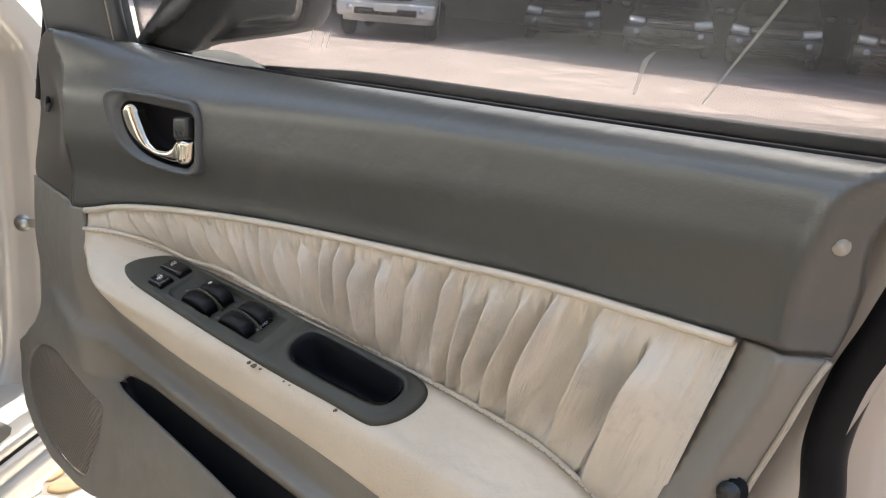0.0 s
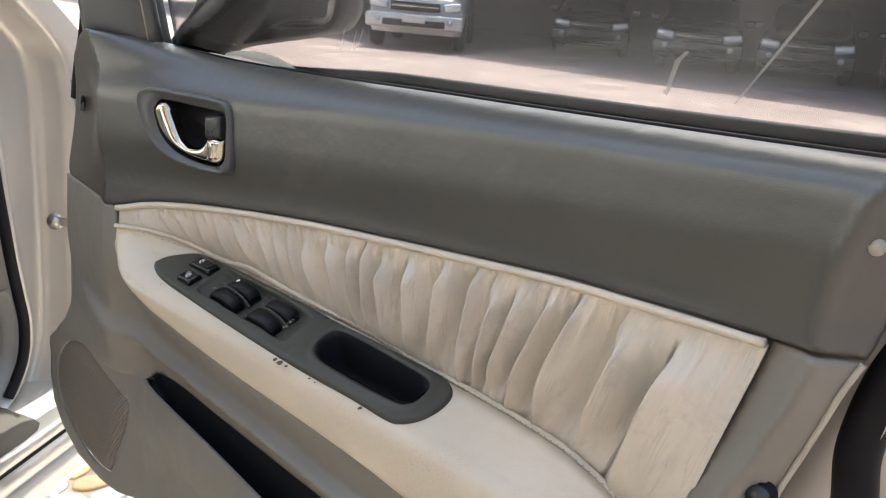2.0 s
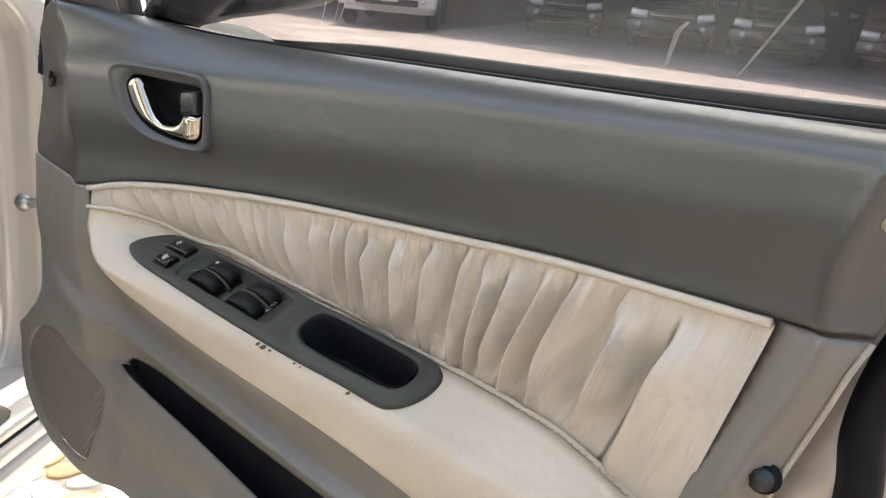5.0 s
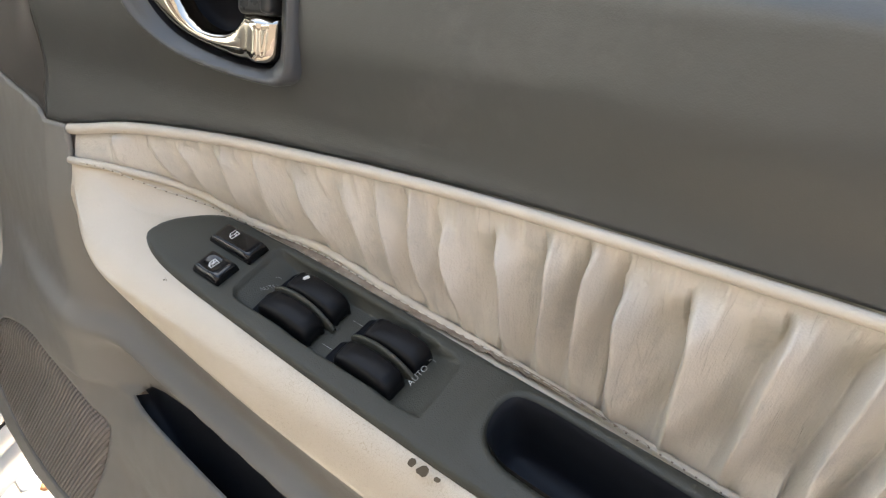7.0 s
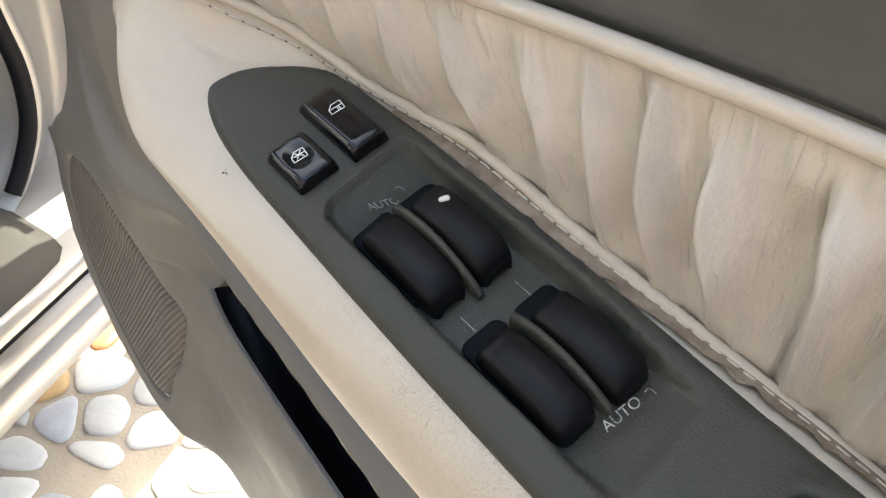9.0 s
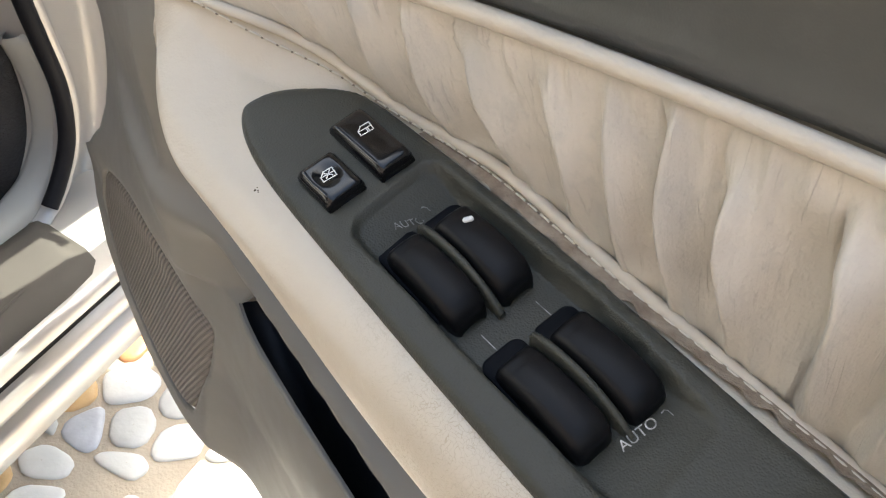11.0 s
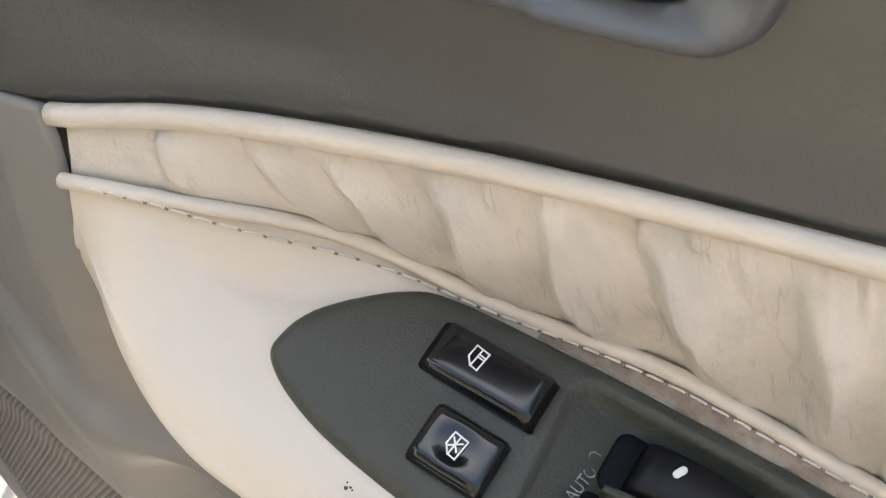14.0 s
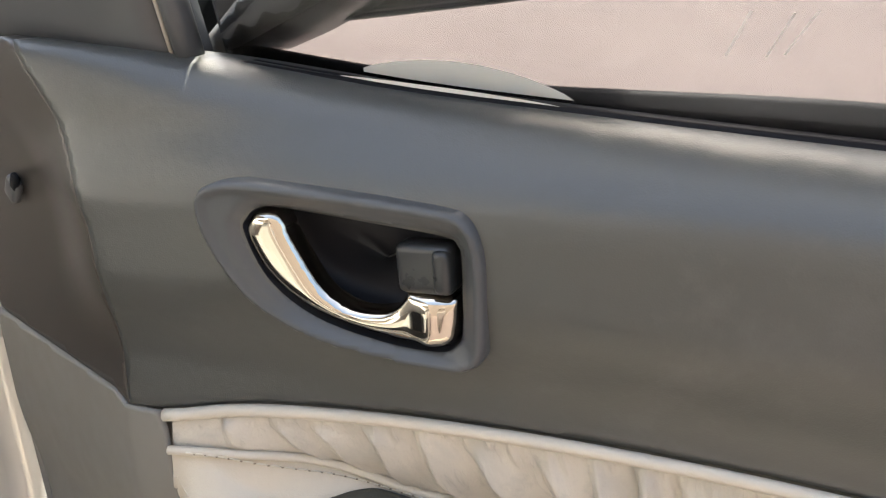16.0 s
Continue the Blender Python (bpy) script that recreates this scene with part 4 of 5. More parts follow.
part("trim_clip", disc(0.0056, 0.003, pose(0.8150, float(upper_y(np.array([0.8150]), np.array([0.0915]), None)[0]) - 0.0002, 0.0915, 90, 0, 38), 24, 0.001), TRIMEDGE, door, "round grey trim clip")

# lower trim panel with map pocket
pk_top = curve([(0.0215, -0.2180), (0.025, -0.2140), (0.037, -0.2105), (0.060, -0.2110), (0.15, -0.2262), (0.3, -0.2515), (0.5, -0.283)])
pk_bot = curve([(0.0215, -0.2190), (0.0265, -0.2212), (0.05, -0.2265), (0.08, -0.2320), (0.11, -0.2375), (0.165, -0.2485), (0.22, -0.2605), (0.277, -0.2735), (0.4, -0.302), (0.5, -0.325)])
back_y = curve([(0.0, 0.0440), (0.1, 0.0420), (0.2, 0.0375), (0.3, 0.0325), (0.5, 0.0225), (0.7, 0.013)])
lip_y = curve([(0.0, 0.032), (0.03, 0.0285), (0.1, 0.0205), (0.2, 0.0120), (0.3, 0.0035), (0.5, -0.0135), (0.7, -0.03)])
ridge_y = curve([(0.0, 0.0240), (0.1, 0.0132), (0.2, 0.0022), (0.3, -0.0090), (0.5, -0.0300), (0.7, -0.0450)])
left_edge = [(-0.19, 0.0165), (-0.188, -0.05), (-0.182, -0.12), (-0.170, -0.165), (-0.176, -0.185), (-0.205, -0.210), (-0.2370, -0.228), (-0.2455, -0.242), (-0.246, -0.285), (-0.232, -0.325), (-0.2, -0.353), (-0.144, -0.378), (-0.07, -0.388), (0, -0.393)]


def ridge_z(x):
    """Height of the moulded ridge that runs from the hinge side under the armrest."""
    return -0.1630 - 0.13 * np.maximum(x, 0) - 0.24 * np.minimum(x, 0)


def lower_y(x, z, edge):
    xp = np.maximum(x, 0)
    ly, lz = low_y(xp), low_z(xp)
    rz, ry, tz, ty = ridge_z(xp), ridge_y(xp), pk_top(xp), back_y(xp)
    # from the armrest down: a hollow, the ridge, a set-back face, the pocket
    gz = rz + 0.20 * (lz - rz)
    gy = ry + 0.0100
    under = ly + 0.003 + (gy - ly - 0.003) * step01(0, 1, (lz - z) / np.maximum(lz - gz, 0.004)) ** 0.6
    ledge = gy + (ry - 0.0035 - gy) * step01(0, 1, (gz - z) / np.maximum(gz - rz, 0.004))
    below = ry - 0.0035 + (ty - ry + 0.0035) * step01(0, 1, (rz - z) / 0.024) ** 0.85
    y_in = np.where(z > gz, under, np.where(z > rz, ledge, below))
    side = 0.001 + 0.258 * np.maximum(-0.029 - x, 0) * (1 - 0.55 * step01(-0.1, -0.22, z)) + 0.012 * step01(-0.05, -0.16, z)
    side = side + 0.012 * step01(-0.19, -0.26, z) - 0.009 * np.exp(-((z - ridge_z(x)) / np.where(z > ridge_z(x), 0.011, 0.026)) ** 2) * step01(-0.17, -0.06, x)
    k = step01(-0.03, 0.030, x)
    y = side * (1 - k) + y_in * k
    y = y + 0.012 * step01(-0.27, -0.39, z) * k
    # the bin below the slot stands out towards the seat
    slot = (pk_top(x) + pk_bot(x)) / 2
    down = np.clip((slot - z) / 0.19, 0, 1)
    bin_y = lip_y(x) - 0.004 * np.sin(np.pi * np.minimum(1, down * 2.2)) + (0.040 - lip_y(x)) * down ** 1.8
    return np.where(z < slot, y + (bin_y - y) * step01(-0.09, 0.06, x), y)


upper_line = [(-0.03, -0.0015), (-0.006, -0.0015), (-0.003, -0.012), (-0.002, -0.026)] + [(x, float(low_z(x)) - 0.0005) for x in np.r_[np.linspace(0.002, 0.08, 14), np.linspace(0.1, 0.7, 30)]]
pocket = [(x, float(pk_top(x))) for x in np.linspace(0.0215, 0.5, 60)] + [(x, float(pk_bot(x))) for x in np.linspace(0.5, 0.022, 60)]
outline = [(-0.19, 0.0165), (-0.04, 0.005)] + upper_line + [(0.64, -0.33), (0.66, -0.45), (0.3, -0.42)] + left_edge[:0:-1]
SPK = [(-0.178, -0.2225), (-0.150, -0.2105), (-0.122, -0.206), (-0.1, -0.2075), (-0.078, -0.2175), (-0.05, -0.233), (-0.02, -0.249), (-0.0085, -0.2585), (-0.008, -0.27), (-0.016, -0.3), (-0.03, -0.335), (-0.041, -0.361), (-0.052, -0.3695), (-0.075, -0.3700), (-0.115, -0.364), (-0.168, -0.344), (-0.206, -0.313), (-0.221, -0.281), (-0.212, -0.248)]
spk = [(q[0], q[1]) for q in spline([(a, b, 0) for a, b in SPK], 5, True)]
part("lower_trim", sheet(outline, 0.0034, lower_y, 0.003, [pocket, spk]), GREY, door, "grey moulded plastic lower trim")
# near-black lining: the shade inside the pocket is put into its colour
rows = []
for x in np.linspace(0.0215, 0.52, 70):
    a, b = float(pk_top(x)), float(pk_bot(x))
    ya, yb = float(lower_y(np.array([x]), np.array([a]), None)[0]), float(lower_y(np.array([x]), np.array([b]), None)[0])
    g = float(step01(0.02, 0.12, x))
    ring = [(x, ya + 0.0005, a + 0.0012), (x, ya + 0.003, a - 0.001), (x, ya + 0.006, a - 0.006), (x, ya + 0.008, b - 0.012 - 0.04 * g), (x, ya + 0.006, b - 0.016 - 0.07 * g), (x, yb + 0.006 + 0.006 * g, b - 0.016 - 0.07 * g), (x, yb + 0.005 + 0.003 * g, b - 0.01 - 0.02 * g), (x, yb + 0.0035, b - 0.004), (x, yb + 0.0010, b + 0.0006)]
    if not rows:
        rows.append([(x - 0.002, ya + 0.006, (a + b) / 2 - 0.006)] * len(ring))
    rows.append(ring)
part("map_pocket", loft(rows), BASIN, door, "near-black lining that puts the map pocket's shade into colour")


def spk_y(x, z, edge):
    return lower_y(x, z, edge) + 0.004 - 0.006 * np.sqrt(np.clip(1 - (1 - np.clip(edge / 0.02, 0, 1)) ** 2, 0, 1))


grille = part("speaker_grille", sheet(spk, 0.006, spk_y, 0.01), MESH, door, "brown-grey speaker grille")
# metal shell, seals, glass
def shell_y(x, z, edge):
    return bow(x) + 0.048 + 0.048 * (1 - step01(0.62, 0.76, x))


outline = [(-0.19, -0.31), (-0.14, -0.35), (-0.05, -0.37), (0.1, -0.385), (0.3, -0.41), (0.66, -0.44), (0.76, -0.26), (0.80, -0.13), (0.83, -0.03), (0.86, 0.05), (0.9, 0.12), (0.9, 0.134), (0.5, 0.14), (0.1, 0.165), (-0.1, 0.18), (-0.17, 0.17), (-0.2, 0.0)]
part("door_shell", sheet(outline, 0.02, shell_y, 0.05), SILVER, door, "silver painted inner door shell")
seal = [Vector((x + 0.003, float(bow(x)) + 0.055, z)) for x, z in ((0.74, -0.40), (0.79, -0.24), (0.815, -0.14), (0.8175, -0.085), (0.8145, -0.045), (0.823, 0.0), (0.8365, 0.035), (0.853, 0.08), (0.88, 0.14), (0.905, 0.2))]
part("door_seal", tube(spline(seal, 8), 0.0142, 16, 1.0, (0, 1, 0)), RUBBER, door, "black rubber door seal")
rows = []
for x, z in ((0.78, -0.40), (0.825, -0.24), (0.845, -0.14), (0.848, -0.085), (0.847, -0.045), (0.853, 0.0), (0.864, 0.04), (0.882, 0.09), (0.905, 0.14), (0.93, 0.2)):
    y = float(bow(x)) + 0.094
    rows.append([(x - 0.06, y + 0.004, z), (x - 0.006, y, z), (x - 0.002, y + 0.004, z), (x + 0.02, y + 0.012, z), (x + 0.024, y + 0.02, z), (x + 0.04, y + 0.05, z)])
part("door_flange", loft([spline([r[i] for r in rows], 6) for i in range(6)]), SILVER, door, "silver painted door edge")


rows = []
for x in np.linspace(0.045, 0.93, 80):
    y, z = float(bow(min(x, 0.87))), float(belt_z(min(x, 0.84)))
    w = float(step01(0.045, 0.16, x))
    rows.append([(x, y + 0.026, z - 0.012), (x, y + 0.029, z - 0.001), (x, y + 0.031, z + 0.002 * w), (x, y + 0.034, z + 0.0028 * w), (x, y + 0.0365, z + 0.0012 * w), (x, y + 0.038, z - 0.001), (x, y + 0.0395, z + 0.0010 * w), (x, y + 0.0435, z + 0.0015 * w), (x, y + 0.046, z - 0.001), (x, y + 0.047, z - 0.02)])
part("belt_seal", loft(rows), RUBBER, door, "black rubber window channel seal")
rows = []
for x in np.linspace(0.02, 0.95, 60):
    y, z = float(bow(min(x, 0.87))), float(belt_z(min(x, 0.84)))
    u = 0.35 + 0.65 * float(step01(0.12, 0.36, x))
    rows.append([(x, y + 0.060, z - 0.03), (x, y + 0.059, z + 0.011 * u - 0.004 * (1 - u)), (x, y + 0.0625, z + 0.014 * u - 0.004 * (1 - u)), (x, y + 0.07, z + 0.013 * u - 0.004 * (1 - u)), (x, y + 0.074, z - 0.002), (x, y + 0.08, z - 0.03)])
part("outer_belt_seal", loft(rows), HOLLOW, door, "black outer window seal")
TUMBLE = 0.26
rows = []
for h in np.linspace(-0.03, 0.45, 14):
    rows.append([(x, float(bow(min(x, 0.87))) + 0.0535 - TUMBLE * h, float(belt_z(min(x, 0.84))) + h) for x in np.linspace(0.02, 1.0, 40)])
gl = loft(rows)
bmesh.ops.recalc_face_normals(gl, faces=gl.faces[:])
ext = bmesh.ops.extrude_face_region(gl, geom=gl.faces[:])
for v in ext["geom"]:
    if isinstance(v, bmesh.types.BMVert):
        v.co += Vector((0, 0.0035, 0.0008))
bmesh.ops.recalc_face_normals(gl, faces=gl.faces[:])
pane = part("window_glass", gl, GLASS, door, "tinted side window glass")
# pale half-clear streaks on the inner face of the glass
STREAK_FILM = material("streak_film", (0.62, 0.62, 0.60), (0.5, 0.5, 0.48), rough=0.6, scale=40)
clear = STREAK_FILM.node_tree.nodes.new("ShaderNodeBsdfTransparent")
streak_mix = STREAK_FILM.node_tree.nodes.new("ShaderNodeMixShader")
streak_mix.inputs[0].default_value = 0.55
STREAK_FILM.node_tree.links.new(STREAK_FILM.node_tree.nodes["Principled BSDF"].outputs[0], streak_mix.inputs[1])
STREAK_FILM.node_tree.links.new(clear.outputs[0], streak_mix.inputs[2])
STREAK_FILM.node_tree.links.new(streak_mix.outputs[0], STREAK_FILM.node_tree.nodes["Material Output"].inputs["Surface"])
for (xa, za), (xb, zb), wa, wb in (((0.7600, 0.2400), (0.7015, 0.1675), 0.0030, 0.0016), ((0.6625, 0.2025), (0.6550, 0.1960), 0.0030, 0.0050), ((0.6550, 0.1960), (0.6462, 0.1720), 0.0045, 0.0030), ((0.2868, 0.2187), (0.2779, 0.1997), 0.0016, 0.0012), ((0.3038, 0.2181), (0.2943, 0.1997), 0.0010, 0.0010), ((0.3126, 0.2189), (0.3015, 0.2007), 0.0012, 0.0010)):
    rows = []
    for k in np.linspace(0, 1, 9):
        x, z, wd = xa + (xb - xa) * k, za + (zb - za) * k, wa + (wb - wa) * k
        rows.append([(x + e * wd / 2, float(bow(min(x, 0.87))) + 0.0528 - TUMBLE * (z - float(belt_z(min(x, 0.84)))), z) for e in (-1, 1)])
    part("scuff", loft(rows), STREAK_FILM, pane, "pale streak on the window glass")
# white, partly translucent film for the oval at the foot of the glass
OVAL = material("oval_film", (0.88, 0.90, 0.86), (0.84, 0.86, 0.82), rough=0.5, scale=30)
film = OVAL.node_tree.nodes.new("ShaderNodeBsdfTranslucent")
film.inputs["Color"].default_value = (0.95, 0.97, 0.92, 1)
blend = OVAL.node_tree.nodes.new("ShaderNodeMixShader")
blend.inputs[0].default_value = 0.35
OVAL.node_tree.links.new(OVAL.node_tree.nodes["Principled BSDF"].outputs[0], blend.inputs[1])
OVAL.node_tree.links.new(film.outputs[0], blend.inputs[2])
OVAL.node_tree.links.new(blend.outputs[0], OVAL.node_tree.nodes["Material Output"].inputs["Surface"])


def oval_row(k, foot, off, rise):
    row = []
    for s in np.linspace(0, 1, 24):
        x = 0.100 + 0.110 * s
        h = foot + k * (rise * math.sin(math.pi * min(1, 0.03 + s * 0.97)) ** 0.75)
        row.append((x, float(bow(x)) + off - TUMBLE * h, float(belt_z(x)) + h))
    return row


part("glass_oval", loft([oval_row(k, 0.0015, 0.0526, 0.0125) for k in np.linspace(0, 1, 6)]), OVAL, door, "white oval at the foot of the glass")
part("seal_strip", loft([oval_row(k, 0.0022, 0.0300, 0.0022) for k in np.linspace(0, 1, 3)]), WHITE, door, "white strip on the window seal")

# sail corner, front window post, mirror
def sail_y(x, z, edge):
    return bow(x) + 0.022 + 0.10 * np.maximum(-x - 0.03, 0) - TUMBLE * (z - 0.2) + 0.004 * (1 - np.clip(edge / 0.01, 0, 1)) ** 2


part("mirror_sail", sheet([(-0.105, 0.2), (-0.06, 0.196), (0.0105, 0.188), (0.0085, 0.25), (0.0045, 0.37), (-0.05, 0.33), (-0.1, 0.26)], 0.01, sail_y, 0.03), BEZEL, door, "black plastic corner behind the mirror")
frame_line = [(-0.176, 0.052, 0.12), (-0.166, 0.050, 0.165), (-0.143, 0.044, 0.21), (-0.115, 0.030, 0.27), (-0.085, 0.012, 0.335), (-0.05, -0.01, 0.40)]
part("frame_seal", tube(spline(frame_line, 6), 0.012, 10, 1.0, (0, 1, 0)), RUBBER, door, "black rubber seal of the window frame")
post = [(0.0168 - 0.004 * t, float(bow(0.01)) + 0.034 - TUMBLE * 0.3 * t, 0.186 + 0.3 * t) for t in np.linspace(0, 1, 10)]
part("window_post", tube(post, 0.0068, 12, 1.3, (0, 1, 0)), BEZEL, door, "black front window post")
part("post_strip", tube([(x - 0.0056, y - 0.0068, z) for x, y, z in post], 0.0011, 8), TRIMEDGE, door, "pale strip along the window post")
MIR = [(-0.10, 0.186), (-0.05, 0.190), (-0.01, 0.2005), (0.1, 0.2125), (0.19, 0.2235), (0.212, 0.234), (0.223, 0.255), (0.219, 0.285), (0.19, 0.304), (0.05, 0.304), (-0.03, 0.285), (-0.055, 0.255), (-0.08, 0.215)]
loop = spline([(a, b, 0) for a, b in MIR], 5, True)
rows = []
for k, y in ((0.02, 0.222), (0.5, 0.218), (0.75, 0.205), (0.92, 0.18), (1.0, 0.158), (1.0, 0.146), (0.985, 0.140), (0.955, 0.139), (0.93, 0.144), (0.92, 0.155)):
    rows.append([(0.09 + (q.x - 0.09) * k, y, 0.268 + (q.y - 0.268) * k) for q in loop])
mirror = part("side_mirror", loft(rows, True), BEZEL, door, "black side mirror housing")
inner = [(q.x, q.y) for q in spline([(a, b, 0) for a, b in ((-0.055, 0.245), (-0.045, 0.232), (-0.02, 0.2275), (0.07, 0.2245), (0.15, 0.2245), (0.185, 0.2285), (0.197, 0.243), (0.198, 0.265), (0.192, 0.285), (0.17, 0.294), (0.05, 0.294), (-0.02, 0.278), (-0.05, 0.257))], 5, True)]
MIRROR = material("mirror_glass", (0.85, 0.87, 0.88), rough=0.02, metal=1.0, rough_var=0.0)
part("mirror_glass", sheet(inner, 0.02, lambda x, z, e: 0.150 + 0.12 * (z - 0.268), 0.003), MIRROR, mirror, "mirror glass")
ARM_LINE = [(-0.016, 0.188), (0.0, 0.1995), (0.064, 0.252), (0.129, 0.30), (0.165, 0.30), (0.13, 0.25), (0.08, 0.222), (0.03, 0.200), (0.0, 0.189)]
part("mirror_arm", sheet(ARM_LINE, 0.008, lambda x, z, e: 0.062 - 0.06 * (z - 0.19) + 0.006 * (1 - np.clip(e / 0.006, 0, 1)) ** 2, 0.085), BEZEL, mirror, "black plastic arm of the mirror")

# ---- the car's body at the hinge ----
BODY = Matrix(((0.42, 0.9075, 0, -0.29), (-0.9075, 0.42, 0, 0.09), (0, 0, 1, 0), (0, 0, 0, 1)))
car = tagged(new("car"), "silver car with open doorway, sill and footwell", "car")
car.matrix_world = BODY


def extrude_profile(profile, a, b, n=2):
    return loft([[(s, o, z) for o, z in profile] for s in np.linspace(a, b, n)])


SCUFF = material("scuff_plastic", (0.090, 0.082, 0.072), (0.075, 0.069, 0.061), spec=0.15, rough=0.7, grain=0.3, grain_scale=1200, scale=6)
TRIM = material("trim_plastic", (0.30, 0.295, 0.275), (0.27, 0.265, 0.245), rough=0.55, grain=0.25, grain_scale=1200, scale=6)
part("sill", extrude_profile([(-0.16, 0.369), (0.010, 0.369), (0.017, 0.366), (0.019, 0.353), (0.010, 0.346), (0.011, 0.341), (0.020, 0.337), (0.023, 0.326), (0.018, 0.312), (0.006, 0.304), (0.006, 0.299), (0.016, 0.296), (0.017, 0.285), (0.010, 0.25), (-0.02, 0.22), (-0.1, 0.22)], -0.25, 1.3), SILVER, car, "silver painted door sill")
part("sill_groove", extrude_profile([(0.0175, 0.3505), (0.0125, 0.3465), (0.0135, 0.3405)], -0.2, 1.3), RUBBER, car)
part("scuff_plate", sheet([(0.062, -0.098), (0.068, -0.07), (0.076, -0.025), (0.084, -0.006), (0.1, 0.004), (0.13, 0.007), (0.4, 0.007), (1.2, 0.007), (1.2, -0.098)], 0.02, lambda a, b, e: 0.3705 + 0.007 * np.sqrt(np.clip(e / 0.008, 0, 1)), 0.02, (), (0, 0, -1), lambda a, b, h: Vector((a, b, h))), SCUFF, car, "ribbed dark grey scuff plate")
for i in range(5):
    part("scuff_rib", block((0.07, 0.0035, 0.003), 0.0014, pose(0.185 + 0.012 * i, -0.022 - 0.016 * i, 0.3775, 0, 0, 8)), SCUFF, car)
edge_s = curve([(0.36, 0.085), (0.37, 0.07), (0.38, 0.053), (0.40, 0.033), (0.43, 0.013), (0.46, 0.004), (0.5, 0.002), (0.55, 0.010), (0.6, 0.018), (0.7, 0.030), (0.85, 0.05), (0.95, 0.10), (1.05, 0.20), (1.35, 0.55)])
ridge_s = curve([(0.36, -0.025), (0.40, -0.05), (0.45, -0.064), (0.52, -0.071), (0.63, -0.078), (0.75, -0.081), (0.85, -0.084), (0.893, -0.078), (0.933, -0.058), (0.96, -0.027), (1.05, 0.09), (1.35, 0.45)])
jamb = []
for z in np.r_[np.linspace(0.362, 0.56, 22), np.linspace(0.58, 1.35, 40)]:
    a, b = float(edge_s(z)), float(ridge_s(z))
    d = a - b
    jamb.append([(a + 0.012, -0.13, z), (a + 0.004, -0.096, z), (a + 0.001, -0.085, z), (a - 0.004, -0.080, z), (a - 0.009, -0.0805, z), (a - 0.013, -0.085, z), (a - 0.3 * d, -0.098, z), (a - 0.6 * d, -0.110, z), (b + 0.016, -0.114, z), (b + 0.006, -0.111, z), (b, -0.103, z), (b - 0.004, -0.096, z), (b - 0.009, -0.075, z), (b - 0.013, -0.06, z), (b - 0.02, -0.054, z), (b - 0.035, -0.052, z), (b - 0.09, -0.056, z)])
part("door_jamb", loft(jamb), SILVER, car, "silver painted hinge pillar")
sealp = [(float(edge_s(z)) + 0.004, -0.087, z) for z in (1.35, 1.05, 0.95, 0.85, 0.7, 0.6, 0.55, 0.5, 0.46, 0.43, 0.40, 0.382)]
part("doorway_seal", tube(spline(sealp, 8), 0.0085, 12, 1.0, (0, 1, 0)), RUBBER, car, "black rubber doorway seal")
# trim beside the seal, which turns along the sill
way = spline([(0.019, 0.552, 0), (0.012, 0.53, 0), (0.005, 0.5, 0), (0.005, 0.465, 0), (0.014, 0.43, 0), (0.036, 0.4, 0), (0.064, 0.384, 0), (0.104, 0.376, 0), (0.2, 0.373, 0), (0.5, 0.373, 0), (1.2, 0.373, 0)], 6)
kick = []
for i, q in enumerate(way):
    d = (way[min(i + 1, len(way) - 1)] - way[max(i - 1, 0)]).normalized()
    n = Vector((-d.y, d.x))
    cap = min(1.0, 0.45 + 0.2 * i)
    kick.append([(q.x + n.x * h, -0.11 + (o + 0.11) * cap, q.y + n.y * h) for h, o in ((-0.008, -0.096), (0.0, -0.097), (0.004, -0.102), (0.008, -0.112), (0.010, -0.121), (0.009, -0.127), (0.002, -0.131), (-0.03, -0.133))])
part("kick_panel", loft(kick), TRIM, car, "light grey kick panel trim")
part("footwell", extrude_profile([(-0.131, 0.60), (-0.14, 0.42), (-0.16, 0.36), (-0.28, 0.30), (-1.35, 0.30)], -0.2, 1.15), CARPET, car, "dark carpeted footwell")
MAT = material("floor_mat", (0.060, 0.046, 0.038), (0.035, 0.028, 0.024), rough=0.8, grain=0.4, grain_scale=400, scale=25)
rows = []
for i in range(61):
    h = 0.004 if i % 2 else 0.0
    s = -0.13 + 0.006 * i
    rows.append([(s, -0.19, 0.352 + h), (s, -0.21, 0.335 + h), (s, -0.30, 0.306 + h), (s, -0.62, 0.306 + h)])
mat = tagged(part("floor_mat", loft(rows), MAT), "ribbed brown rubber mat on the footwell carpet", "floor mat")
mat.matrix_world = BODY
# plain cabin that shades the doorway
part("floor_front", block((0.06, 1.3, 0.5), 0.02, pose(0.03, -0.78, 0.55)), CARPET, car)
part("dashboard", block((0.35, 1.3, 0.28), 0.06, pose(0.3, -0.82, 0.82), 4), TRIM, car, "light grey dashboard")
part("roof_panel", sheet([(0.75, -1.3), (0.75, -0.12), (2.6, -0.1), (2.6, -1.3)], 0.1, lambda a, b, e: 1.40 + 0.03 * np.clip(e / 0.3, 0, 1), 0.03, (), (0, 0, -1), lambda a, b, h: Vector((a, b, h))), SILVER, car, "silver roof panel")
part("far_side", block((3.2, 0.06, 0.75), 0.02, pose(1.0, -1.42, 0.62)), SILVER, car)
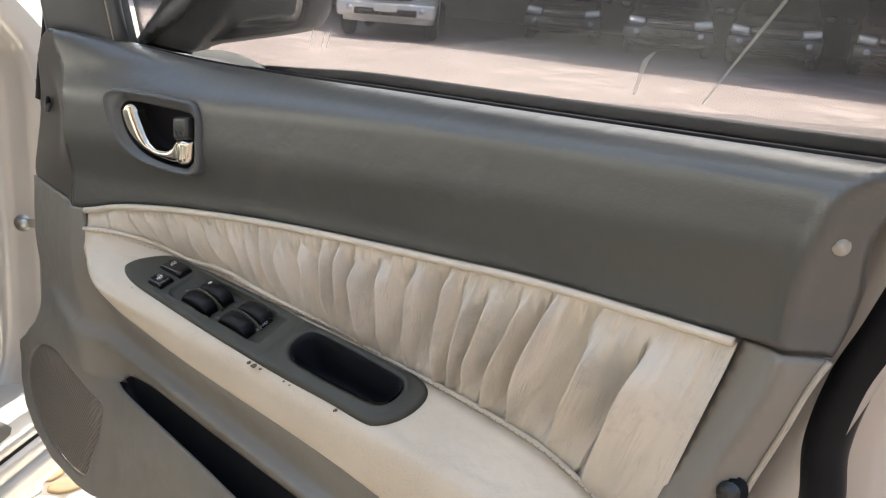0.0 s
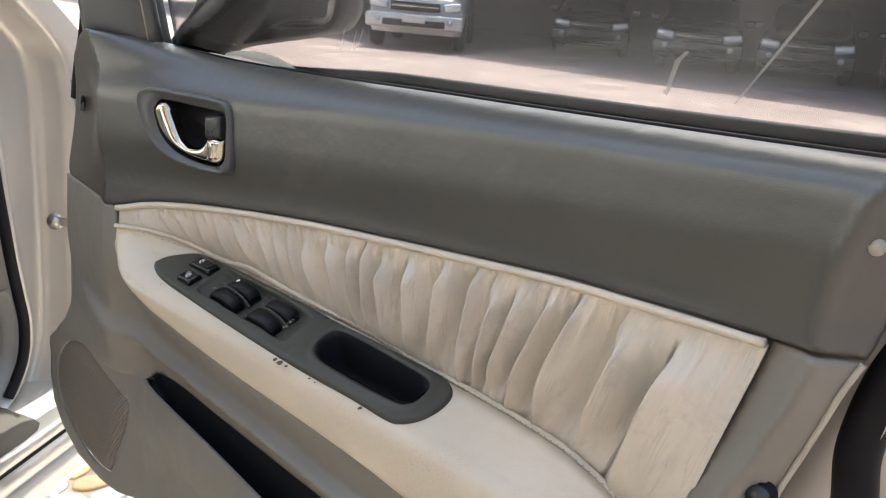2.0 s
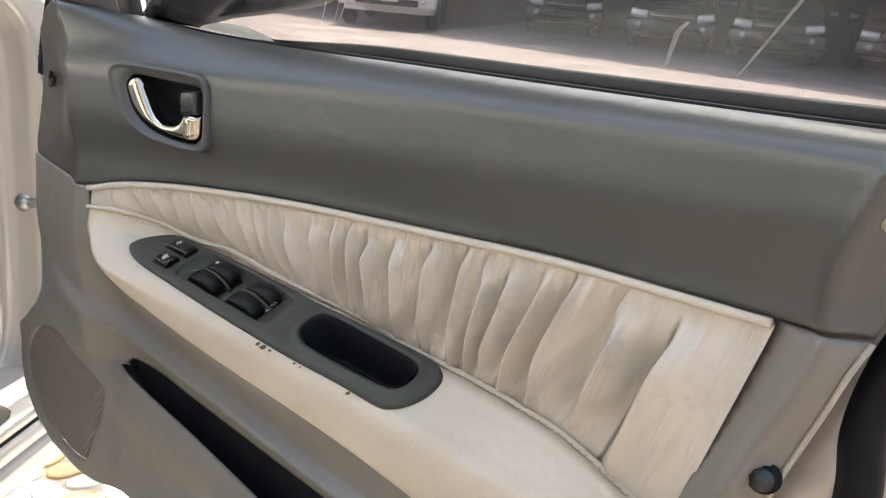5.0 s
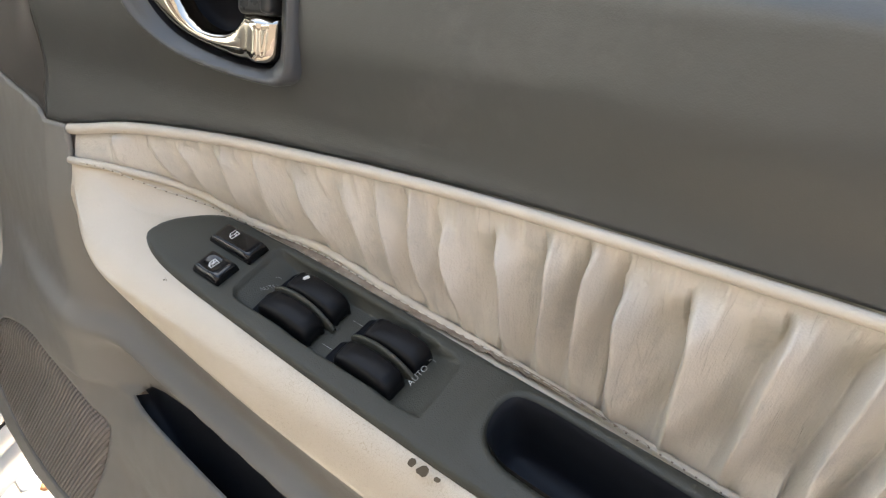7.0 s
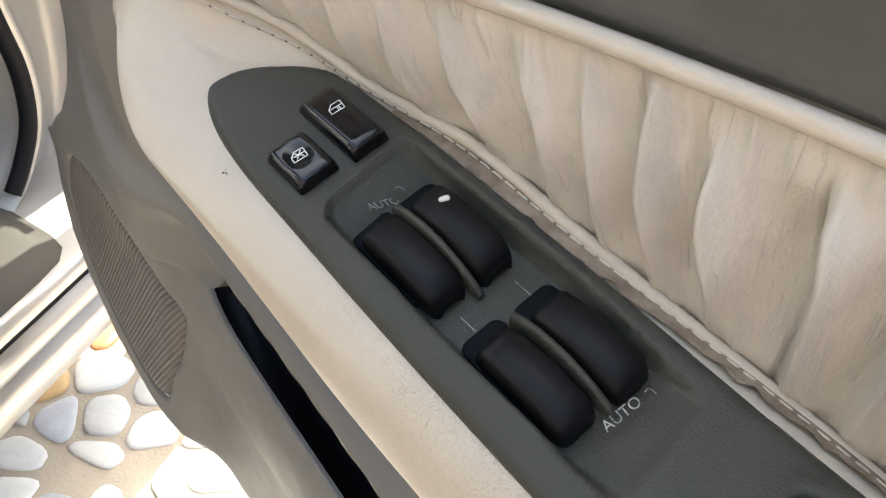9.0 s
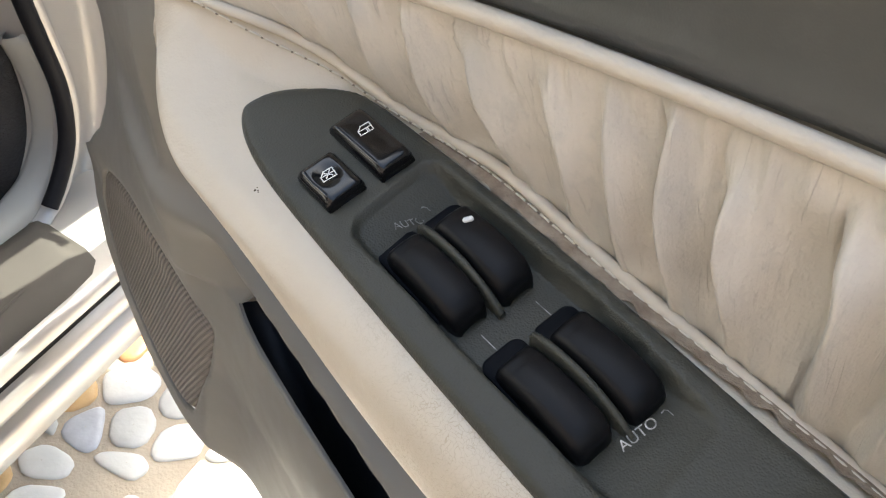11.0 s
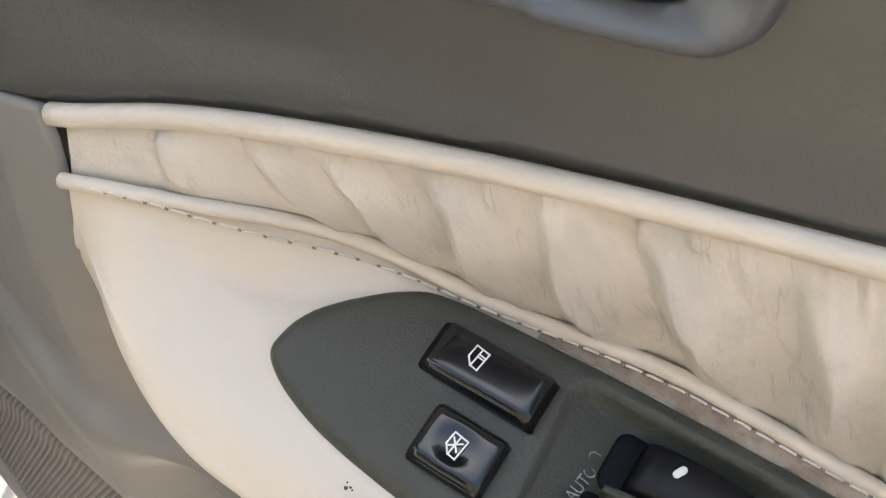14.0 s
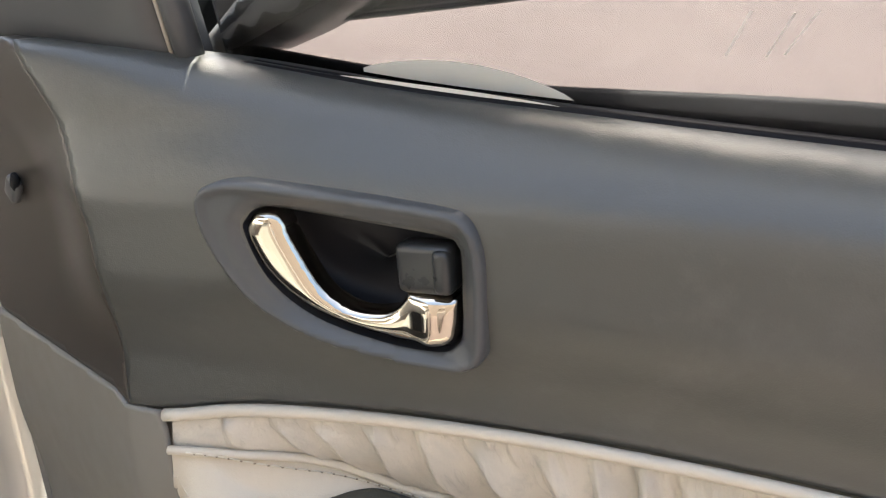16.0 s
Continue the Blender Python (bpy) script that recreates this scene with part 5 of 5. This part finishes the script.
part("rear_side", sheet([(1.16, 0.3), (1.16, 0.95), (1.22, 1.42), (1.3, 1.42), (1.28, 0.95), (2.9, 0.97), (2.9, 0.3)], 0.08, lambda a, b, e: -0.01 - 0.25 * np.maximum(b - 0.9, 0) + 0.04 * np.sin(np.pi * (b - 0.3) / 0.7), 0.05, (), (0, -1, 0), lambda a, b, h: Vector((a, h, b))), SILVER, car, "silver rear side of the car")
seat = block((0.5, 0.5, 0.16), 0.06, pose(0.85, -0.42, 0.52), 4)
block((0.14, 0.5, 0.65), 0.06, pose(1.15, -0.42, 0.85, 0, 12, 0), 4, seat)
part("front_seat", seat, TRIM, car, "light grey front seat")
for q in (-0.75, 2.2):
    tyre = part("wheel", disc(0.31, 0.2, pose(q, -0.12, 0.31, 90), 28, 0.03), RUBBER, car)
    part("rim", disc(0.2, 0.02, pose(q, -0.02, 0.31, 90), 20, 0.005), STEEL, tyre)
part("hinge_bolt", disc(0.011, 0.012, pose(-0.080, -0.085, 0.641, 0, 90, 20), 6, 0.002), STEEL, car, "steel bolt of the door check")
part("bolt_washer", disc(0.0145, 0.003, pose(-0.0845, -0.087, 0.641, 0, 90, 20), 24, 0.001), STEEL, car)
part("check_strap", block((0.008, 0.055, 0.014), 0.002, pose(-0.088, -0.058, 0.642, 0, 0, 8)), STEEL, car, "steel door check strap")
fender = []
for z in np.linspace(0.25, 0.88, 12):
    o = 0.0 + 0.05 * math.sin(math.pi * (z - 0.2) / 0.8)
    fender.append([(-0.075, o - 0.06, z), (-0.07, o - 0.01, z), (-0.08, o, z), (-0.3, o + 0.02, z), (-0.55, o + 0.015, z)])
part("front_wing", loft(fender), SILVER, car, "silver front wing")

# ---- ground ----
bm = bmesh.new()
bmesh.ops.create_grid(bm, x_segments=2, y_segments=2, size=300)
ground = tagged(part("ground", bm, PINK, smooth=False), "pinkish worn concrete yard", "ground", kind="structure")
CONC = material("grout", (0.50, 0.43, 0.34), (0.40, 0.34, 0.27), rough=0.85, grain=0.5, grain_scale=220, scale=12)
bm = block((2.6, 1.7, 0.03), 0.004, pose(-0.3, -0.1, -0.005))
pave = tagged(part("pavement", bm, CONC, smooth=False), "pebble mosaic paving in sandy grout", "pavement", kind="structure")
STONES = [material("pebble_" + n, c, d, rough=0.4, scale=25, grain=0.15, grain_scale=120, per_object=0.18) for n, c, d in (("white", (0.74, 0.73, 0.70), (0.64, 0.63, 0.61)), ("grey", (0.50, 0.51, 0.55), (0.38, 0.39, 0.43)), ("ochre", (0.62, 0.42, 0.20), (0.50, 0.32, 0.15)), ("rust", (0.48, 0.22, 0.10), (0.38, 0.17, 0.08)))]
pr = random.Random(8)
SLAB, TURNED = 0.42, radians(20.4)
ct, sn = math.cos(TURNED), math.sin(TURNED)


def clipped(poly, px, py, nx, ny):
    """The part of a polygon on the side of a line that its normal points away from."""
    out = []
    for i in range(len(poly)):
        a, b = poly[i - 1], poly[i]
        da, db = (a[0] - px) * nx + (a[1] - py) * ny, (b[0] - px) * nx + (b[1] - py) * ny
        if da * db < 0:
            t = da / (da - db)
            out.append((a[0] + (b[0] - a[0]) * t, a[1] + (b[1] - a[1]) * t))
        if db <= 0:
            out.append(b)
    return out


seeds, tries = [], 0
while len(seeds) < 280 and tries < 40000:
    tries += 1
    q = (pr.uniform(-0.62, 0.42), pr.uniform(-0.3, 0.7))
    if all((q[0] - r[0]) ** 2 + ((q[1] - r[1]) * 1.35) ** 2 > 0.062 ** 2 for r in seeds):
        seeds.append(q)
for q in seeds:
    cx, cy = math.floor(q[0] / SLAB) * SLAB, math.floor(q[1] / SLAB) * SLAB
    poly = [(cx + 0.004, cy + 0.004), (cx + SLAB - 0.004, cy + 0.004), (cx + SLAB - 0.004, cy + SLAB - 0.004), (cx + 0.004, cy + SLAB - 0.004)]
    for r in seeds:
        d2 = (q[0] - r[0]) ** 2 + (q[1] - r[1]) ** 2
        if r is not q and d2 < 0.17 ** 2 and poly:
            d = math.sqrt(d2)
            nx, ny = (r[0] - q[0]) / d, (r[1] - q[1]) / d
            g = pr.uniform(0.0022, 0.0045)
            poly = clipped(poly, (q[0] + r[0]) / 2 - nx * g, (q[1] + r[1]) / 2 - ny * g, nx, ny)
    if len(poly) < 3:
        continue
    mx, my = sum(a for a, _ in poly) / len(poly), sum(b for _, b in poly) / len(poly)
    loop = []
    for i in range(len(poly)):
        a, b, c = poly[i - 1], poly[i], poly[(i + 1) % len(poly)]
        for t in (0.25, 0.5, 0.75):
            p0, p2 = ((a[0] + b[0]) / 2, (a[1] + b[1]) / 2), ((b[0] + c[0]) / 2, (b[1] + c[1]) / 2)
            loop.append(((1 - t) ** 2 * p0[0] + 2 * t * (1 - t) * b[0] + t * t * p2[0], (1 - t) ** 2 * p0[1] + 2 * t * (1 - t) * b[1] + t * t * p2[1]))
    top = pr.uniform(0.004, 0.008)
    bm = loft([[(mx + (a - mx) * k, my + (b - my) * k, h) for a, b in loop] for k, h in ((1.0, 0.0), (0.985, top * 0.55), (0.88, top * 0.9), (0.6, top), (0.02, top * 1.05))], True)
    mt = STONES[pr.choices((0, 1, 2, 3), (10, 4, 2.0, 0.9))[0]]
    st = part("pebble", bm, mt, pave)
    st.matrix_world = Matrix.Translation((-0.207, -0.007, 0.010)) @ Matrix.Rotation(TURNED, 4, "Z")

# ---- the yard beyond ----
# darker concrete stands for the shade cast over the near ground
SHADED = material("shaded_concrete", (0.155, 0.122, 0.112), (0.135, 0.106, 0.098), rough=0.85, grain=0.2, grain_scale=60, scale=1.2)
rim, ar = [], random.Random(3)
for i in range(81):
    u = -14 + 0.35 * i
    rim.append((u + ar.uniform(-0.05, 0.05), 8.75 + 0.50 * u + ar.uniform(-0.09, 0.09)) if u < 0.6 else (u, 9.05 + ar.uniform(-0.09, 0.09)))
bm = bmesh.new()
low, top = [bm.verts.new((a, -3.9, 0.002)) for a, b in rim], [bm.verts.new((a, max(b, -3.5), 0.004)) for a, b in rim]
for i in range(80):
    bm.faces.new((low[i], low[i + 1], top[i + 1], top[i]))
tagged(part("near_shade", bm, SHADED, smooth=False), "near ground in shade, put in as darker brownish concrete with a ragged edge", "pavement", kind="structure")
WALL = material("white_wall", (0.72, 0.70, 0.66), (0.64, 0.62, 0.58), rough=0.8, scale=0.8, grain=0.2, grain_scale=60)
BROWN = material("brown_wall", (0.22, 0.185, 0.16), (0.18, 0.15, 0.13), rough=0.85, scale=0.8, grain=0.3, grain_scale=60)
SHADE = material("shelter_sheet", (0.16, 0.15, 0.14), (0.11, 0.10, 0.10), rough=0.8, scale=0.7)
# unseen walls behind the camera: white throws light back, brown keeps the right dim
tagged(part("wall_south", block((17.4, 0.4, 5.2), 0.01, pose(-9.7, -4.6, 2.6)), WALL, smooth=False), "unseen sunlit white house wall added for light from the left", "wall", kind="structure")
tagged(part("wall_east", block((15.2, 0.4, 5.5), 0.01, pose(6.6, -4.4, 2.75)), BROWN, smooth=False), "unseen brown wall added to keep the right side dim", "wall", kind="structure")
tagged(part("wall_west", block((0.4, 16, 4.5), 0.01, pose(-15, -2, 2.25)), WALL, smooth=False), "plain white yard wall", "wall", kind="structure")
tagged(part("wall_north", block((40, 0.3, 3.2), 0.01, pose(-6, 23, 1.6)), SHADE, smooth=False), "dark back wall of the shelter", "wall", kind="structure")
# unseen tall wall, added only to block sky from the north-east
tagged(part("wall_north_high", block((30, 0.4, 15), 0.01, pose(10.5, 23.6, 7.5)), BROWN, smooth=False), "unseen tall brown wall added to block the north-east sky", "wall", kind="structure")
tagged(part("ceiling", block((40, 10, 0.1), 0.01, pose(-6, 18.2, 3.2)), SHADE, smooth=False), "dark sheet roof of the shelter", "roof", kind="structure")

PAINT_W = material("pearl_paint", (0.62, 0.62, 0.60), rough=0.3, metal=0.1, coat=0.7, coat_rough=0.03, scale=2)
PAINT_D = material("dark_paint", (0.030, 0.032, 0.036), rough=0.25, coat=0.8, coat_rough=0.03, scale=2)
TYRE = material("tyre", (0.02, 0.02, 0.02), rough=0.8, scale=20)
LAMP = material("lamp_glass", (0.75, 0.77, 0.8), rough=0.1, metal=0.5, scale=20)


def yard_car(label, paint, lower, width, height, length, clearance):
    """A parked car seen from its front: nose at y = 0, tail along +y."""
    root = tagged(new("parked_car"), label, "car", "cars in the yard")
    h, w = height, width / 2
    rows = []
    prof = [(0.0, clearance, 0.30), (-0.02, 0.45, 0.55), (0.02, 0.62, 0.62), (0.05, 0.52 * h, 0.66), (0.25, 0.56 * h, 0.7), (1.15, 0.62 * h, 0.74), (1.75, 0.96 * h, 0.62), (2.3, h, 0.60), (length - 0.9, 0.98 * h, 0.60), (length - 0.15, 0.62 * h, 0.7), (length, 0.5, 0.66)]
    for y, z, k in prof:
        k = k / 0.74
        rows.append([(sx * w * k * fx, y, clearance + (z - clearance) * fz) for sx, fx, fz in ((-1, 0.96, 0.0), (-1, 1.0, 0.25), (-1, 1.0, 0.6), (-1, 0.93, 0.92), (-1, 0.75, 1.0), (1, 0.0, 1.02), (1, 0.75, 1.0), (1, 0.93, 0.92), (1, 1.0, 0.6), (1, 1.0, 0.25), (1, 0.96, 0.0))])
    bm = loft(rows)
    bmesh.ops.holes_fill(bm, edges=[e for e in bm.edges if e.is_boundary])
    part("body", bm, paint, root)
    bm = block((width * 0.98, 0.22, 0.26), 0.06, pose(0, -0.06, clearance + 0.22), 3)
    part("bumper", bm, lower, root)
    bm = block((width * 0.62, 0.08, 0.12), 0.02, pose(0, -0.15, clearance + 0.19), 2)
    part("air_intake", bm, GLOSS, root)
    part("number_plate", block((0.42, 0.02, 0.12), 0.004, pose(0, -0.2, clearance + 0.26)), TYRE if paint is PAINT_D else WALL, root)
    g = part("grille", block((width * 0.5, 0.06, 0.16), 0.02, pose(0, -0.03, 0.52 * h * 0.86), 2), GLOSS, root)
    part("grille_bar", block((width * 0.48, 0.03, 0.025), 0.008, pose(0, -0.065, 0.52 * h * 0.86)), CHROME, g)
    for sx in (-1, 1):
        part("headlight", block((0.34, 0.14, 0.16), 0.05, pose(sx * (w - 0.24), 0.02, 0.52 * h * 0.88, 0, sx * -8, 0), 3), LAMP, root)
        part("fog_lamp", disc(0.055, 0.05, pose(sx * (w - 0.26), -0.16, clearance + 0.24, 90), 18, 0.01), LAMP, root)
        part("side_mirror", block((0.2, 0.12, 0.14), 0.04, pose(sx * (w + 0.08), 1.35, 0.66 * h), 2), paint, root)
        for y in (0.78, length - 0.85):
            wheel = part("wheel", disc(0.34, 0.22, pose(sx * (w - 0.12), y, 0.34, 0, 90), 28, 0.04), TYRE, root)
            part("rim", disc(0.22, 0.02, pose(sx * (w - 0.01), y, 0.34, 0, 90), 20, 0.006), CHROME, wheel)
    part("windscreen", block((width * 0.8, 0.02, 0.62), 0.01, pose(0, 1.43, 0.80 * h, -50)), GLOSS, root)
    return root


suv = yard_car("white sport utility car parked under the shelter", PAINT_W, PAINT_W, 1.85, 1.75, 4.6, 0.30)
suv.matrix_world = pose(-8.95, 11.35, 0, 0, 0, 33)
dark = yard_car("dark saloon car parked in the shade", PAINT_D, PAINT_D, 1.74, 1.45, 4.4, 0.22)
dark.matrix_world = pose(-7.7, 15.9, 0, 0, 0, 26)
for x, y, a in ((-5.0, 15.2, 20), (-3.1, 15.6, 14), (-1.0, 16.2, 10)):
    copy_thing(dark, pose(x, y, 0, 0, 0, a))
